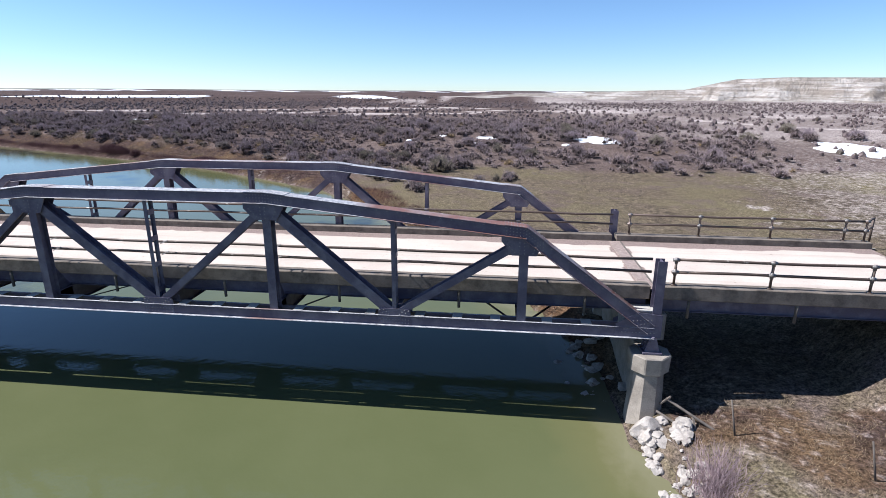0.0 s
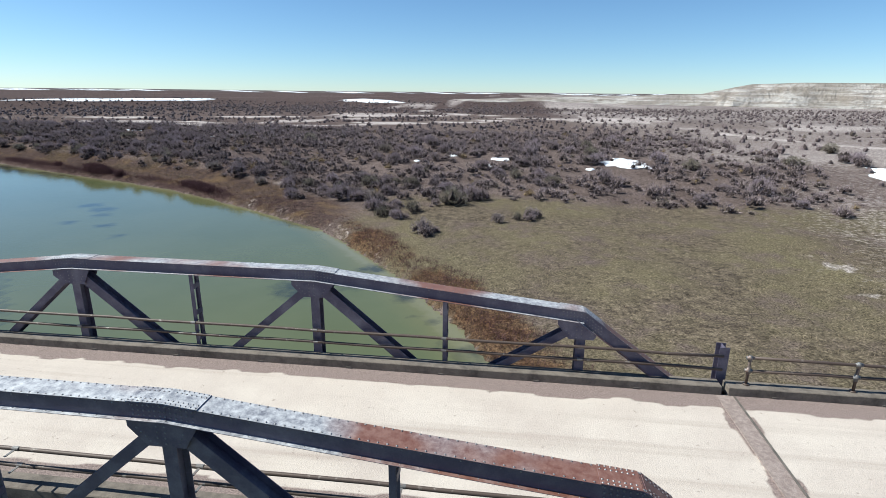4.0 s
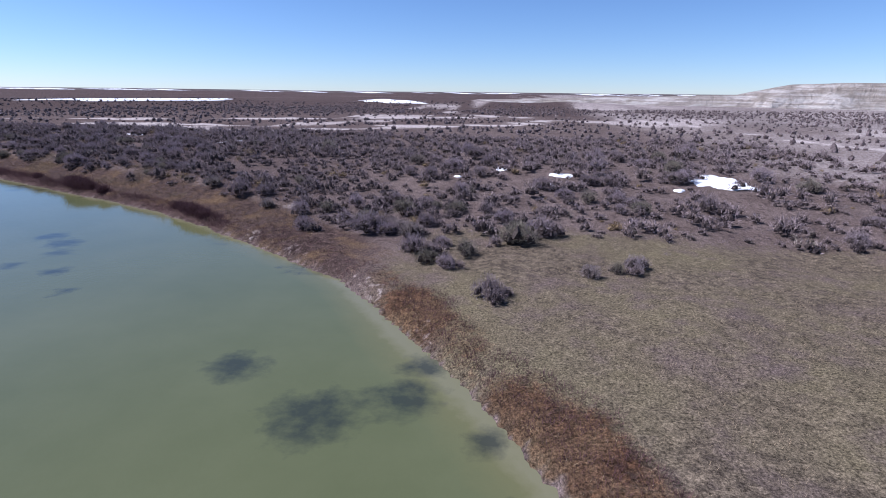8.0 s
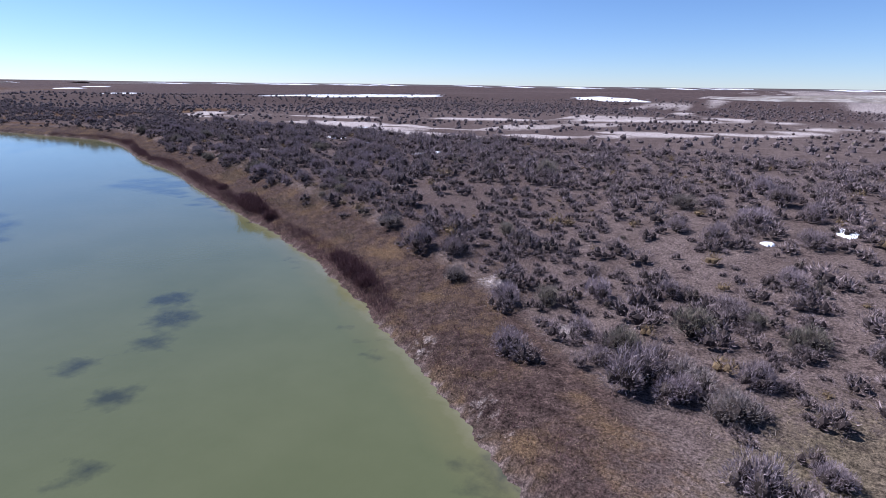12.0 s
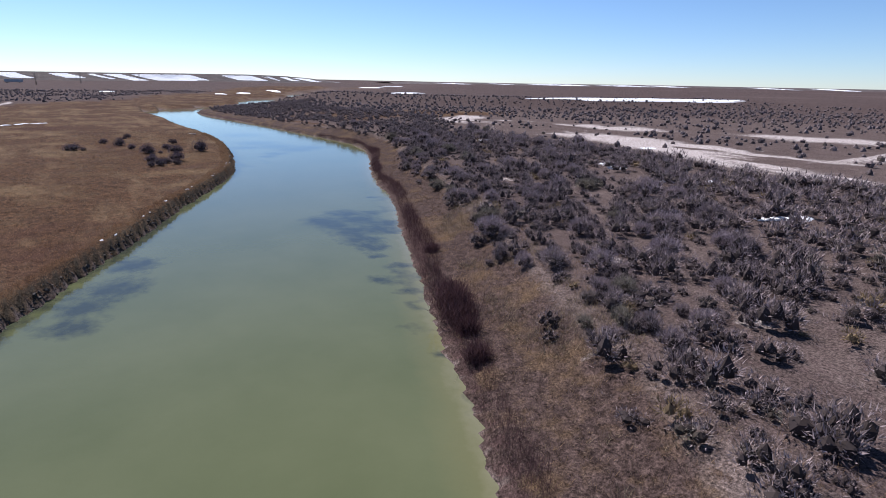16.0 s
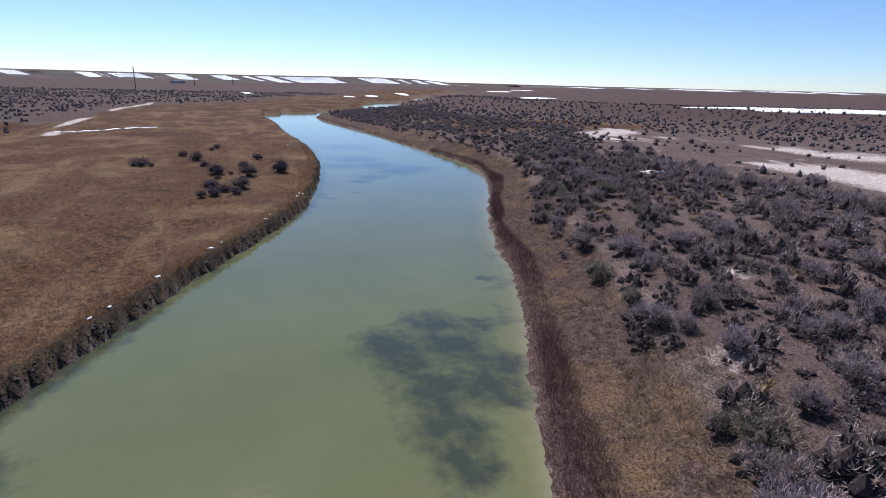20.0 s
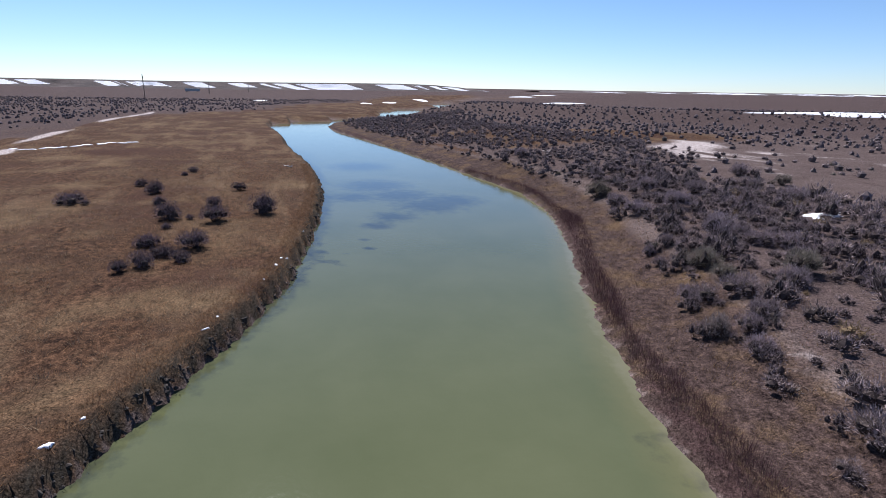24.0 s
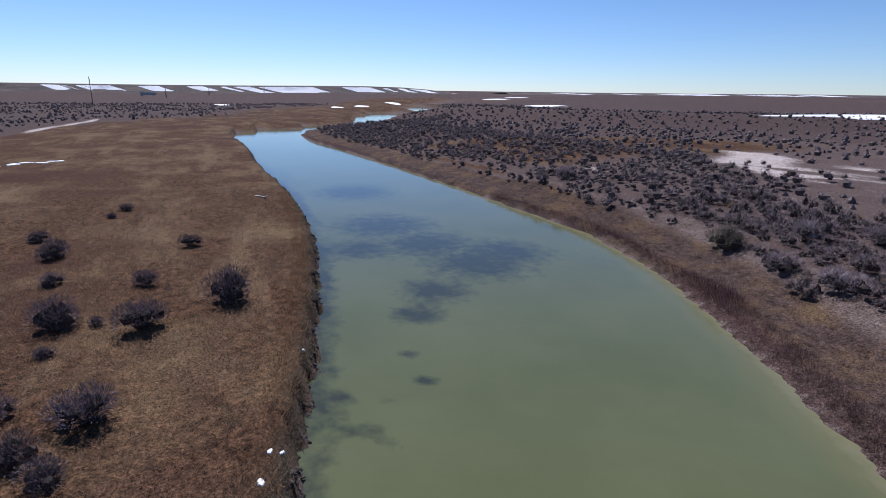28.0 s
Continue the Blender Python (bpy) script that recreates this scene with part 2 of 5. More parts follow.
def ground_height(x, y, dr, dl, wet):
    rough1 = fnoise(x, y, 9.0) - 0.5
    rough2 = fnoise(x + 91, y + 17, 1.6, 3) - 0.5
    right = dr < dl
    d = np.minimum(dr, dl)
    dw = d + 1.1 * (fnoise(x - 40, y + 60, 2.4, 3) - 0.5)       # a ragged waterline
    # land to the right of the river: low lip, then a meadow or a rising slope
    s = np.minimum(dr - 5, y - 40)
    up = 2.5 * smooth(s / 34.0)
    terrace = 1.55 * smooth((dr - 2.8) / 6.0) + 1.2 * smooth((dr - 8.0) / 24.0)      # downstream the slope rises close behind the bench
    up = up + (terrace - up) * smooth((-24 - x) / 26.0) * smooth((x + 235) / 60.0)
    zr = -0.05 + 0.62 * smooth(dw / 0.9) + 0.33 * smooth(dw / 3.5) + 0.25 * smooth(d / 14) + up
    # land to the left: a cut bank
    zl = -0.1 + 1.15 * smooth((d + 0.9 * (fnoise(x - 40, y + 60, 2.4, 3) - 0.5)) / 0.5) + 0.35 * smooth(d / 20)
    z = np.where(right, zr, zl)
    far = np.hypot(x + 60, y - 60)
    z = z + rough1 * (0.25 + 0.35 * smooth(d / 30)) * smooth(d / 4) + rough2 * 0.16 * smooth(d / 1.0)
    z = z + 0.004 * np.maximum(0, far - 150) + (fnoise(x, y, 420, 4) - 0.5) * 9 * smooth((far - 250) / 900)
    z = z + 3.6 * smooth(1 - line_distance(SCARP, x, y) / 34)
    bed = -0.06 - np.where(right, 0.22 * np.minimum(d, 8), 0.5 * np.minimum(d, 4)) + rough2 * 0.1
    z = np.where(wet, bed, z)
    # road banks beyond both ends of the bridge
    for side, x0 in ((1, 9.6), (-1, -40.5)):
        run = (x - x0) * side
        across = np.maximum(np.maximum(ROAD_Y0 - 0.6 - y, y - ROAD_Y1 - 0.6), 0)
        top = DECK - 0.03 - np.maximum(0, -run) * 0.85 - across * 0.8 - 0.010 * np.maximum(0, run)
        top = top + rough2 * 0.05 * np.where(across > 0, 1, 0.3)
        z = np.where(~wet & (run > -9.2), np.maximum(z, top), z)
    return z


def spaced(lo, hi, step, reach, growth=1.13):
    """Grid lines: even from lo to hi, then ever wider to the reach."""
    a = list(np.arange(lo, hi + step / 2, step))
    s = step
    while a[-1] < reach:
        s = min(s * growth, 260)
        a.append(a[-1] + s)
    s, b = step, [lo]
    while b[-1] > -reach:
        s = min(s * growth, 260)
        b.append(b[-1] - s)
    return np.array(b[:0:-1] + a)


XS, YS = spaced(-190, 26, 0.55, 4600), spaced(-14, 128, 0.55, 4600)
GX, GY = np.meshgrid(XS, YS)
DR, DL, WET = river_sides(GX, GY)
GZ = ground_height(GX, GY, DR, DL, WET)


def ground_at(x, y):
    """Height of the ground sheet at places."""
    x, y = np.asarray(x, float), np.asarray(y, float)
    i = np.clip(np.searchsorted(XS, x) - 1, 0, len(XS) - 2)
    j = np.clip(np.searchsorted(YS, y) - 1, 0, len(YS) - 2)
    u, v = (x - XS[i]) / (XS[i + 1] - XS[i]), (y - YS[j]) / (YS[j + 1] - YS[j])
    return (GZ[j, i] * (1 - u) + GZ[j, i + 1] * u) * (1 - v) + (GZ[j + 1, i] * (1 - u) + GZ[j + 1, i + 1] * u) * v


def grid_faces(nx, ny):
    k = np.arange(nx * ny).reshape(ny, nx)
    return np.stack([k[:-1, :-1], k[:-1, 1:], k[1:, 1:], k[1:, :-1]], -1).reshape(-1, 4)


def add_attribute(me, name, values):
    a = me.attributes.new(name, "FLOAT", "POINT")
    a.data.foreach_set("value", np.asarray(values, np.float32).ravel())

# ---------------------------------------------------------------- materials
STEEL = weathered("painted_steel", (0.082, 0.070, 0.108), (0.185, 0.166, 0.20), 0.55, 1.6, (0.45, 0.72), 0.0, 0.45, 30, 0.005)
# light grey stands for the highlight on each head; brown stains are wear
RIVET = weathered("worn_highlit_rivet_heads", (0.22, 0.205, 0.21), (0.10, 0.08, 0.075), 0.5, 9, (0.45, 0.7), 0.1, 0.3, 80, 0.002)


def rusty_top(name="worn_painted_steel", rusted=(0.44, 0.52)):
    """Grey-blue paint, worn through to rust and coloured paler on the faces that look up."""
    m, n, l, p = material(name, (0.055, 0.06, 0.09), 0.55, 0.0)
    c = coords(n, l, True)
    rust = ramp(n, l, noise_tex(n, l, c, 0.23, 3, 0.5), *rusted)
    streak = ramp(n, l, noise_tex(n, l, c, 7.0, 8, 0.75), 0.35, 0.65)
    worn = mix(n, l, rust, mix(n, l, streak, (0.13, 0.128, 0.15), (0.52, 0.51, 0.52)), mix(n, l, streak, (0.13, 0.048, 0.032), (0.22, 0.115, 0.09)))
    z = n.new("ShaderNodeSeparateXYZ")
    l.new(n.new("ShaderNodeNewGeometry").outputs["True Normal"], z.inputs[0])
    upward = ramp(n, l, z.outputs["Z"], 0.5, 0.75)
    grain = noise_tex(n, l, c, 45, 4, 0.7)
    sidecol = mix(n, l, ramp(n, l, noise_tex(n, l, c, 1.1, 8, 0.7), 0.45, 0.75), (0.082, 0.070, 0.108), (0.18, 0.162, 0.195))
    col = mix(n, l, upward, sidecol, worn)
    col = mix(n, l, 0.3, col, mix(n, l, grain, (0, 0, 0), (1, 1, 1)), "OVERLAY")
    l.new(col, p.inputs["Base Color"])
    l.new(math_node(n, l, "ADD", math_node(n, l, "MULTIPLY", streak, 0.25), 0.42), p.inputs["Roughness"])
    bump(n, l, p, grain, 0.5, 0.004)
    return m


WORN_STEEL = rusty_top()
# hardly rusted; pale upward faces colour in the flanges' sunlit line
PALE_STEEL = rusty_top("sunlit_edge_painted_steel", (0.62, 0.72))
BATTEN = weathered("bleached_steel_plate", (0.42, 0.40, 0.37), (0.24, 0.20, 0.17), 0.7, 3.0, (0.5, 0.75), 0.1, 0.3, 60, 0.003)
PIPE = weathered("rusty_pipe", (0.085, 0.058, 0.046), (0.36, 0.32, 0.28), 0.6, 6.0, (0.60, 0.72), 0.2, 0.4, 90, 0.004)
FITTING = weathered("silvered_pipe_fitting", (0.17, 0.16, 0.155), (0.20, 0.13, 0.10), 0.5, 8.0, (0.5, 0.7), 0.4, 0.3, 90, 0.004)
CONCRETE = weathered("old_concrete", (0.30, 0.262, 0.225), (0.15, 0.125, 0.105), 0.9, 1.6, (0.42, 0.72), 0, 0.45, 30, 0.02)
KERB = weathered("stained_kerb_concrete", (0.17, 0.138, 0.112), (0.06, 0.048, 0.040), 0.92, 2.2, (0.42, 0.7), 0, 0.5, 30, 0.02)
ROCK = weathered("pale_riprap_stone", (0.37, 0.33, 0.30), (0.17, 0.148, 0.135), 0.9, 2.5, (0.45, 0.75), 0, 0.4, 25, 0.03)
DARK_WOOD = weathered("weathered_dark_wood", (0.09, 0.075, 0.065), (0.17, 0.14, 0.12), 0.9, 5, (0.4, 0.7), 0, 0.4, 60, 0.01)
ROAD_GRAVEL = weathered("pale_road_gravel", (0.30, 0.270, 0.222), (0.235, 0.200, 0.168), 0.95, 0.5, (0.45, 0.75), 0, 0.35, 35, 0.02)
EDGE_GRAVEL = weathered("dark_edge_gravel", (0.22, 0.165, 0.145), (0.34, 0.27, 0.24), 0.95, 9, (0.4, 0.7), 0, 0.6, 40, 0.03)
SNOW = weathered("old_snow", (0.86, 0.87, 0.90), (0.70, 0.68, 0.68), 0.7, 1.2, (0.6, 0.85), 0, 0.1, 12, 0.03)
# clod earth, its colour darkened to the tone of the shaded bank face
CLOD = weathered("shade_dark_bank_earth", (0.032, 0.025, 0.021), (0.075, 0.058, 0.047), 0.95, 2.2, (0.4, 0.7), 0, 0.5, 14, 0.05)
SAGE_LEAF = varied("sage_foliage", (0.12, 0.092, 0.095), (0.42, 0.347, 0.362), 0.9, True, 0.10, third=((0.095, 0.088, 0.055), (0.27, 0.245, 0.165)))
SAGE_STUFF = varied("sage_foliage_massed", (0.10, 0.077, 0.074), (0.38, 0.305, 0.305), 0.9, False, 0.10, third=((0.095, 0.088, 0.055), (0.27, 0.245, 0.165)))
# dark stems; also colours the core that paints the inner shade
SAGE_STEM_AND_SHADE = varied("sage_stems_and_core_shade", (0.030, 0.023, 0.021), (0.10, 0.08, 0.072), 0.95)
DARK_LEAF = varied("dark_leafless_twigs", (0.060, 0.045, 0.047), (0.27, 0.21, 0.222), 0.9, True, 0.05)
OCHRE = varied("rabbitbrush_straw", (0.13, 0.093, 0.056), (0.27, 0.198, 0.115), 0.95)
WILLOW = varied("bare_willow_twigs", (0.20, 0.14, 0.15), (0.36, 0.28, 0.29), 0.9)
REED = varied("red_brown_reeds", (0.040, 0.020, 0.022), (0.135, 0.076, 0.080), 0.95)
GRASS = varied("dry_grass", (0.105, 0.080, 0.058), (0.37, 0.29, 0.19), 0.95)
STRAW_GRASS = varied("straw_and_mauve_grass", (0.080, 0.053, 0.044), (0.30, 0.195, 0.105), 0.95)
RUST_GRASS = varied("rust_coloured_grass", (0.085, 0.048, 0.029), (0.40, 0.235, 0.12), 0.95)


def ground_material():
    m, n, l, p = material("steppe_ground", (0.25, 0.2, 0.18), 0.95)
    p.inputs["Specular IOR Level"].default_value = 0.02
    c = coords(n, l, True)
    big, mid, small, tiny = (noise_tex(n, l, c, s, d, 0.65) for s, d in ((0.035, 5), (0.35, 6), (2.2, 6), (9.0, 5)))
    soil = mix(n, l, ramp(n, l, mid, 0.35, 0.7), (0.094, 0.069, 0.061), (0.155, 0.117, 0.105))
    soil = mix(n, l, ramp(n, l, small, 0.52, 0.66), soil, (0.048, 0.034, 0.033))
    patch = noise_tex(n, l, c, 0.11, 5, 0.6)
    grass = mix(n, l, ramp(n, l, small, 0.38, 0.66), (0.060, 0.047, 0.036), (0.166, 0.130, 0.092))
    grass = mix(n, l, ramp(n, l, patch, 0.42, 0.68), grass, (0.135, 0.112, 0.067))
    grass = mix(n, l, ramp(n, l, mid, 0.5, 0.68), grass, (0.113, 0.085, 0.073))
    rust = mix(n, l, ramp(n, l, small, 0.36, 0.68), (0.024, 0.014, 0.010), (0.126, 0.068, 0.039))
    rust = mix(n, l, math_node(n, l, "MULTIPLY", ramp(n, l, patch, 0.48, 0.72), 0.7), rust, (0.175, 0.120, 0.068))
    rust = mix(n, l, math_node(n, l, "MULTIPLY", ramp(n, l, mid, 0.45, 0.66), 0.65), rust, (0.060, 0.036, 0.024))
    lay = n.new("ShaderNodeMapping")
    lay.inputs["Scale"].default_value, lay.inputs["Rotation"].default_value = (0.05, 0.22, 1), (0, 0, radians(-24))
    l.new(c, lay.inputs["Vector"])
    swathe = noise_tex(n, l, lay.outputs[0], 1.0, 5, 0.65)
    rust = mix(n, l, math_node(n, l, "MULTIPLY", ramp(n, l, swathe, 0.52, 0.66), 0.6), rust, mix(n, l, small, (0.090, 0.056, 0.032), (0.205, 0.140, 0.086)))
    rust = mix(n, l, ramp(n, l, big, 0.54, 0.64), rust, mix(n, l, small, (0.030, 0.015, 0.011), (0.085, 0.045, 0.031)))
    bench = mix(n, l, ramp(n, l, small, 0.36, 0.68), (0.030, 0.020, 0.018), (0.098, 0.066, 0.057))
    bench = mix(n, l, ramp(n, l, mid, 0.48, 0.66), bench, (0.108, 0.070, 0.042))
    pale = mix(n, l, ramp(n, l, small, 0.35, 0.7), (0.28, 0.232, 0.214), (0.50, 0.437, 0.412))
    reed = mix(n, l, ramp(n, l, small, 0.35, 0.7), (0.040, 0.024, 0.023), (0.090, 0.056, 0.050))
    brush = mix(n, l, ramp(n, l, small, 0.3, 0.7), (0.042, 0.030, 0.028), (0.108, 0.076, 0.070))
    col = soil
    for name, colour in (("brush", brush), ("grass", grass), ("rust", rust), ("bench", bench), ("reed", reed), ("pale", pale)):
        edge = math_node(n, l, "ADD", attribute(n, name), math_node(n, l, "MULTIPLY", math_node(n, l, "SUBTRACT", small, 0.5), 0.9))
        col = mix(n, l, ramp(n, l, edge, 0.3, 0.7), col, colour)
    # waterline mud, and the shade coloured onto the left cut bank
    mud_shade_mask = attribute(n, "mud_and_bank_shade")
    col = mix(n, l, mud_shade_mask, col, (0.045, 0.037, 0.028))
    fine = noise_tex(n, l, c, 22.0, 4, 0.7)
    col = mix(n, l, 0.8, col, mix(n, l, ramp(n, l, tiny, 0.3, 0.7), (0, 0, 0), (1, 1, 1)), "OVERLAY")
    col = mix(n, l, 0.6, col, mix(n, l, ramp(n, l, fine, 0.3, 0.7), (0, 0, 0), (1, 1, 1)), "OVERLAY")
    l.new(col, p.inputs["Base Color"])
    bump(n, l, p, math_node(n, l, "ADD", math_node(n, l, "MULTIPLY", small, 0.6), math_node(n, l, "MULTIPLY", tiny, 0.5)), 1.0, 0.10)
    return m


def water_material():
    m, n, l, p = material("murky_green_water", (0.13, 0.16, 0.07), 0.05)
    c = coords(n, l, True)
    mid = noise_tex(n, l, c, 0.12, 4, 0.6)
    small = noise_tex(n, l, c, 0.9, 5, 0.65)
    col = mix(n, l, ramp(n, l, mid, 0.3, 0.7), (0.082, 0.092, 0.041), (0.102, 0.110, 0.053))
    shallow = ramp(n, l, math_node(n, l, "ADD", attribute(n, "shallow"), math_node(n, l, "MULTIPLY", math_node(n, l, "SUBTRACT", small, 0.5), 0.5)), 0.2, 0.9)
    col = mix(n, l, shallow, col, (0.120, 0.116, 0.053))
    col = mix(n, l, ramp(n, l, math_node(n, l, "ADD", attribute(n, "shallow"), math_node(n, l, "MULTIPLY", math_node(n, l, "SUBTRACT", small, 0.5), 0.6)), 0.75, 1.05), col, (0.155, 0.147, 0.085))
    weed = ramp(n, l, math_node(n, l, "ADD", attribute(n, "weed"), math_node(n, l, "MULTIPLY", math_node(n, l, "SUBTRACT", small, 0.5), 1.3)), 0.4, 0.95)
    col = mix(n, l, math_node(n, l, "MULTIPLY", weed, 0.8), col, (0.022, 0.027, 0.024))
    l.new(col, p.inputs["Base Color"])
    p.inputs["IOR"].default_value = 1.33
    wave = noise_tex(n, l, c, 3.5, 3, 0.5)
    bump(n, l, p, math_node(n, l, "ADD", wave, math_node(n, l, "MULTIPLY", small, 1.0)), 0.16, 0.03)
    return m


# ---------------------------------------------------------------- ground and water
land = np.where(WET, 0, 1)
D = np.minimum(DR, DL)
side_r = DR < DL
n1, n2 = fnoise(GX, GY, 22), fnoise(GX + 300, GY, 60)
road_d = np.minimum.reduce([line_distance(r, GX, GY) / w for r, w in ((ROAD_A, 10.0), (ROAD_B, 9.0), (ROAD_E, 7.5), (ROAD_C, 3.2), (ROAD_D, 2.6))])
pale = np.clip(1.15 - road_d * (0.7 + 0.8 * n1), 0, 1) * land * (D > 8) * (0.22 + 0.75 * smooth((fnoise(GX * 0.5, GY * 1.3, 9, 4) - 0.38) / 0.2))
pale = np.maximum(pale, 0.27 * (GX > 0.5) * (GX < 40) * (GY < 0.5) * side_r)
pale = np.maximum(pale, 0.6 * smooth((fnoise(GX - 77, GY + 31, 46) - 0.60) / 0.10) * (GY > 105) * (GX > -75) * (GX < 120))
pale = np.maximum(pale, (0.47 + 0.5 * (n2 - 0.5)) * smooth((GX + 12) / 40) * smooth((GY - 58) / 14))
pale = np.maximum(pale, (0.34 + 0.5 * (n1 - 0.5)) * smooth((GX - 2) / 25) * smooth((GY - 12) / 10))
for px, py, pr in ((-88, 85.5, 1.6), (-80, 77.2, 1.7), (-70, 79, 1.3), (-52, 71, 1.2), (-33, 54, 1.4), (-27, 50, 1.2), (-41, 59, 1.0), (-62, 73, 1.1)):
    pale = np.maximum(pale, 0.55 * np.clip(1.3 - np.hypot(GX - px, GY - py) / pr, 0, 1) * side_r)
pale = np.maximum(pale, 0.5 * smooth((fnoise(GX + 50, GY - 80, 5) - 0.78) / 0.06) * (D > 5) * side_r)
meadow = smooth((52 - GY + 9 * (n1 - 0.5)) / 9) * smooth((GX + 24 + 8 * (n1 - 0.5)) / 9) * side_r
benches = side_r * smooth((-14 - GX) / 14) * smooth((7.6 - D + 5 * (n1 - 0.5)) / 3)
south = (GX > 0.5) * (GX < 40) * (GY < 0.5) * side_r * smooth((fnoise(GX, GY, 3.5, 3) - 0.35) / 0.2)
grass = np.maximum(meadow, south) * land
rust = np.maximum((~side_r) * smooth((48 + 44 * n2 - D) / 22) * smooth((-37 - GX + 12 * (n1 - 0.5)) / 8), side_r * smooth((3.7 - D + 7 * (n1 - 0.5)) / 2.5) * np.where(GX > -30, np.clip(2.2 * fnoise(GX + 5, GY, 4.5, 3) - 0.35, 0, 1), 0.35)) * land
bench = np.maximum(0.95 * benches, 0.9 * (GX > 0.5) * (GX < 40) * (GY < 0.3) * side_r * smooth((fnoise(GX + 3, GY, 4.5, 3) - 0.36) / 0.15)) * land
rust = np.maximum(rust, smooth((-165 - GX) / 20) * smooth((95 - D) / 40) * land * (0.5 + 0.6 * n1))
rust = rust * (1 - np.clip(bench, 0, 1))
reed = side_r * (GX < -37) * smooth((0.9 + 3.2 * (fnoise(GX, GY, 16, 2) - 0.5) - D) / 0.5) * land
farther = np.hypot(GX + 60, GY - 60)
brush = smooth((farther - 120) / 90) * np.clip(0.85 + 2.4 * (fnoise(GX + 11, GY + 5, 150, 5) - 0.45), 0, 1)
brush = np.maximum(brush, np.where(D < 13, 0.6, 0.5) * side_r * smooth((GY - 46) / 12) * smooth((-5 - GX) / 40) * (D > 7))
brush = np.maximum(brush, 0.95 * smooth(1.3 - line_distance(SCARP, GX, GY) / 50))
brush = np.where(~side_r, np.maximum(brush, smooth((D - 52 - 20 * n2) / 20) * (0.8 + 1.3 * (n1 - 0.45))), brush) * land
brush = np.where((D < 50) & ~side_r, brush * 0.35, brush)
rust = np.where(brush > 0.55, rust * 0.4, rust)
# right: waterline mud; left: dark strip that also paints the cut bank's shade
mud_and_bank_shade = np.clip(np.where(side_r, 0.55 - D / 0.9, 1.6 - D / 0.7), 0, 1) * land
pale = np.maximum(pale, 0.33 * side_r * land * smooth((2.0 - D) / 0.8) * smooth((GX + 44) / 10) * smooth((-9 - GX) / 8) * np.clip(2.6 * fnoise(GX + 2, GY - 7, 2.6, 3) - 0.75, 0, 1))
gverts = np.stack([GX, GY, GZ], -1).reshape(-1, 3)
gmesh = mesh_from("ground", gverts, grid_faces(len(XS), len(YS)))
for key, val in (("pale", pale), ("grass", grass), ("rust", rust), ("bench", bench), ("reed", reed), ("brush", brush), ("mud_and_bank_shade", mud_and_bank_shade)):
    add_attribute(gmesh, key, val)
gmesh.polygons.foreach_set("use_smooth", np.ones(len(gmesh.polygons), bool))
ground = tagged(ob_from("ground", gmesh, ground_material()), "dry steppe ground of pinkish soil, tan grass and pale tracks", "ground", kind="structure")

wx, wy = spaced(-200, 12, 0.95, 760, 1.2), spaced(-20, 100, 0.95, 420, 1.2)
WX, WY = np.meshgrid(wx, wy)
wdr, wdl, wwet = river_sides(WX, WY)
WEEDS_EAST = [(-23.4, 26.2, 1.5), (-15.5, 24.9, 1.6), (-15.1, 27.7, 1.2), (-18.6, 23.1, 2.0), (-12, 22.6, 1.0), (-50, 44, 1.5), (-47.4, 42.4, 1.5), (-45.5, 40, 1.1), (-46.4, 36.6, 1.0), (-42.2, 36.1, 1.1), (-38.6, 32.9, 0.8),
              (-84.2, 47.7, 2.0), (-79.5, 46.4, 2.2), (-77.1, 44.6, 1.8), (-74.2, 44, 1.6), (-94.4, 50.8, 0.7), (-71.4, 62.4, 0.6), (-69.9, 62.4, 0.7), (-68, 62.1, 0.6), (-67.1, 61.5, 0.5), (-61.4, 59.7, 0.5)]
WEEDS_BEND = [(-90.2, 64.4, 2.2), (-88.1, 64.8, 2.0), (-92.3, 67.4, 2.0), (-89.2, 67.6, 2.4), (-91, 70.1, 1.3), (-85.2, 65.3, 2.3), (-82.2, 65, 2.0), (-85.1, 67.5, 2.3), (-86.6, 69.6, 1.6), (-83.6, 68.6, 1.2), (-79.8, 64.8, 1.5),
              (-77.7, 64.1, 0.9), (-74.5, 64.2, 0.8), (-72.6, 62, 1.0), (-98.6, 73.4, 0.7)]
WEEDS_WEST = [(-131.5, 66.6, 0.5), (-130.4, 68, 0.5), (-128.2, 67.4, 0.6), (-128.6, 66.3, 0.4), (-131.7, 70.4, 0.6), (-134.6, 70.5, 0.6), (-130.6, 65.3, 0.8), (-124.8, 64.2, 0.8), (-139.2, 72.5, 1.8), (-142.6, 74.9, 2.6),
              (-147.3, 80.4, 4.6), (-149.3, 83.7, 4.2), (-153.9, 78.4, 4.8), (-154.1, 72.5, 3.2), (-161.7, 76.6, 5.5), (-181, 77.5, 6.0)]
weed = np.zeros(WX.shape)
for x, y, r in WEEDS_EAST + WEEDS_BEND + WEEDS_WEST:
    weed = np.maximum(weed, np.clip(1.25 - np.hypot(WX - x, WY - y) / r * 0.75, 0, 1))
# a darker band along the left bank, drawn through the same mask
weed = np.maximum(weed, 1.2 * np.clip(1.4 - wdl / 1.4, 0, 1) * smooth((-66 - WX) / 6) * (0.4 + 0.8 * fnoise(WX, WY, 9, 2)))
weed = np.maximum(weed, 0.55 * (wdl < 3.5) * smooth((fnoise(WX, WY, 13) - 0.5) / 0.15))
weed = np.maximum(weed, 0.6 * (wdr < 2.0) * smooth((fnoise(WX + 9, WY, 4) - 0.6) / 0.1))
wz = np.zeros(WX.shape)
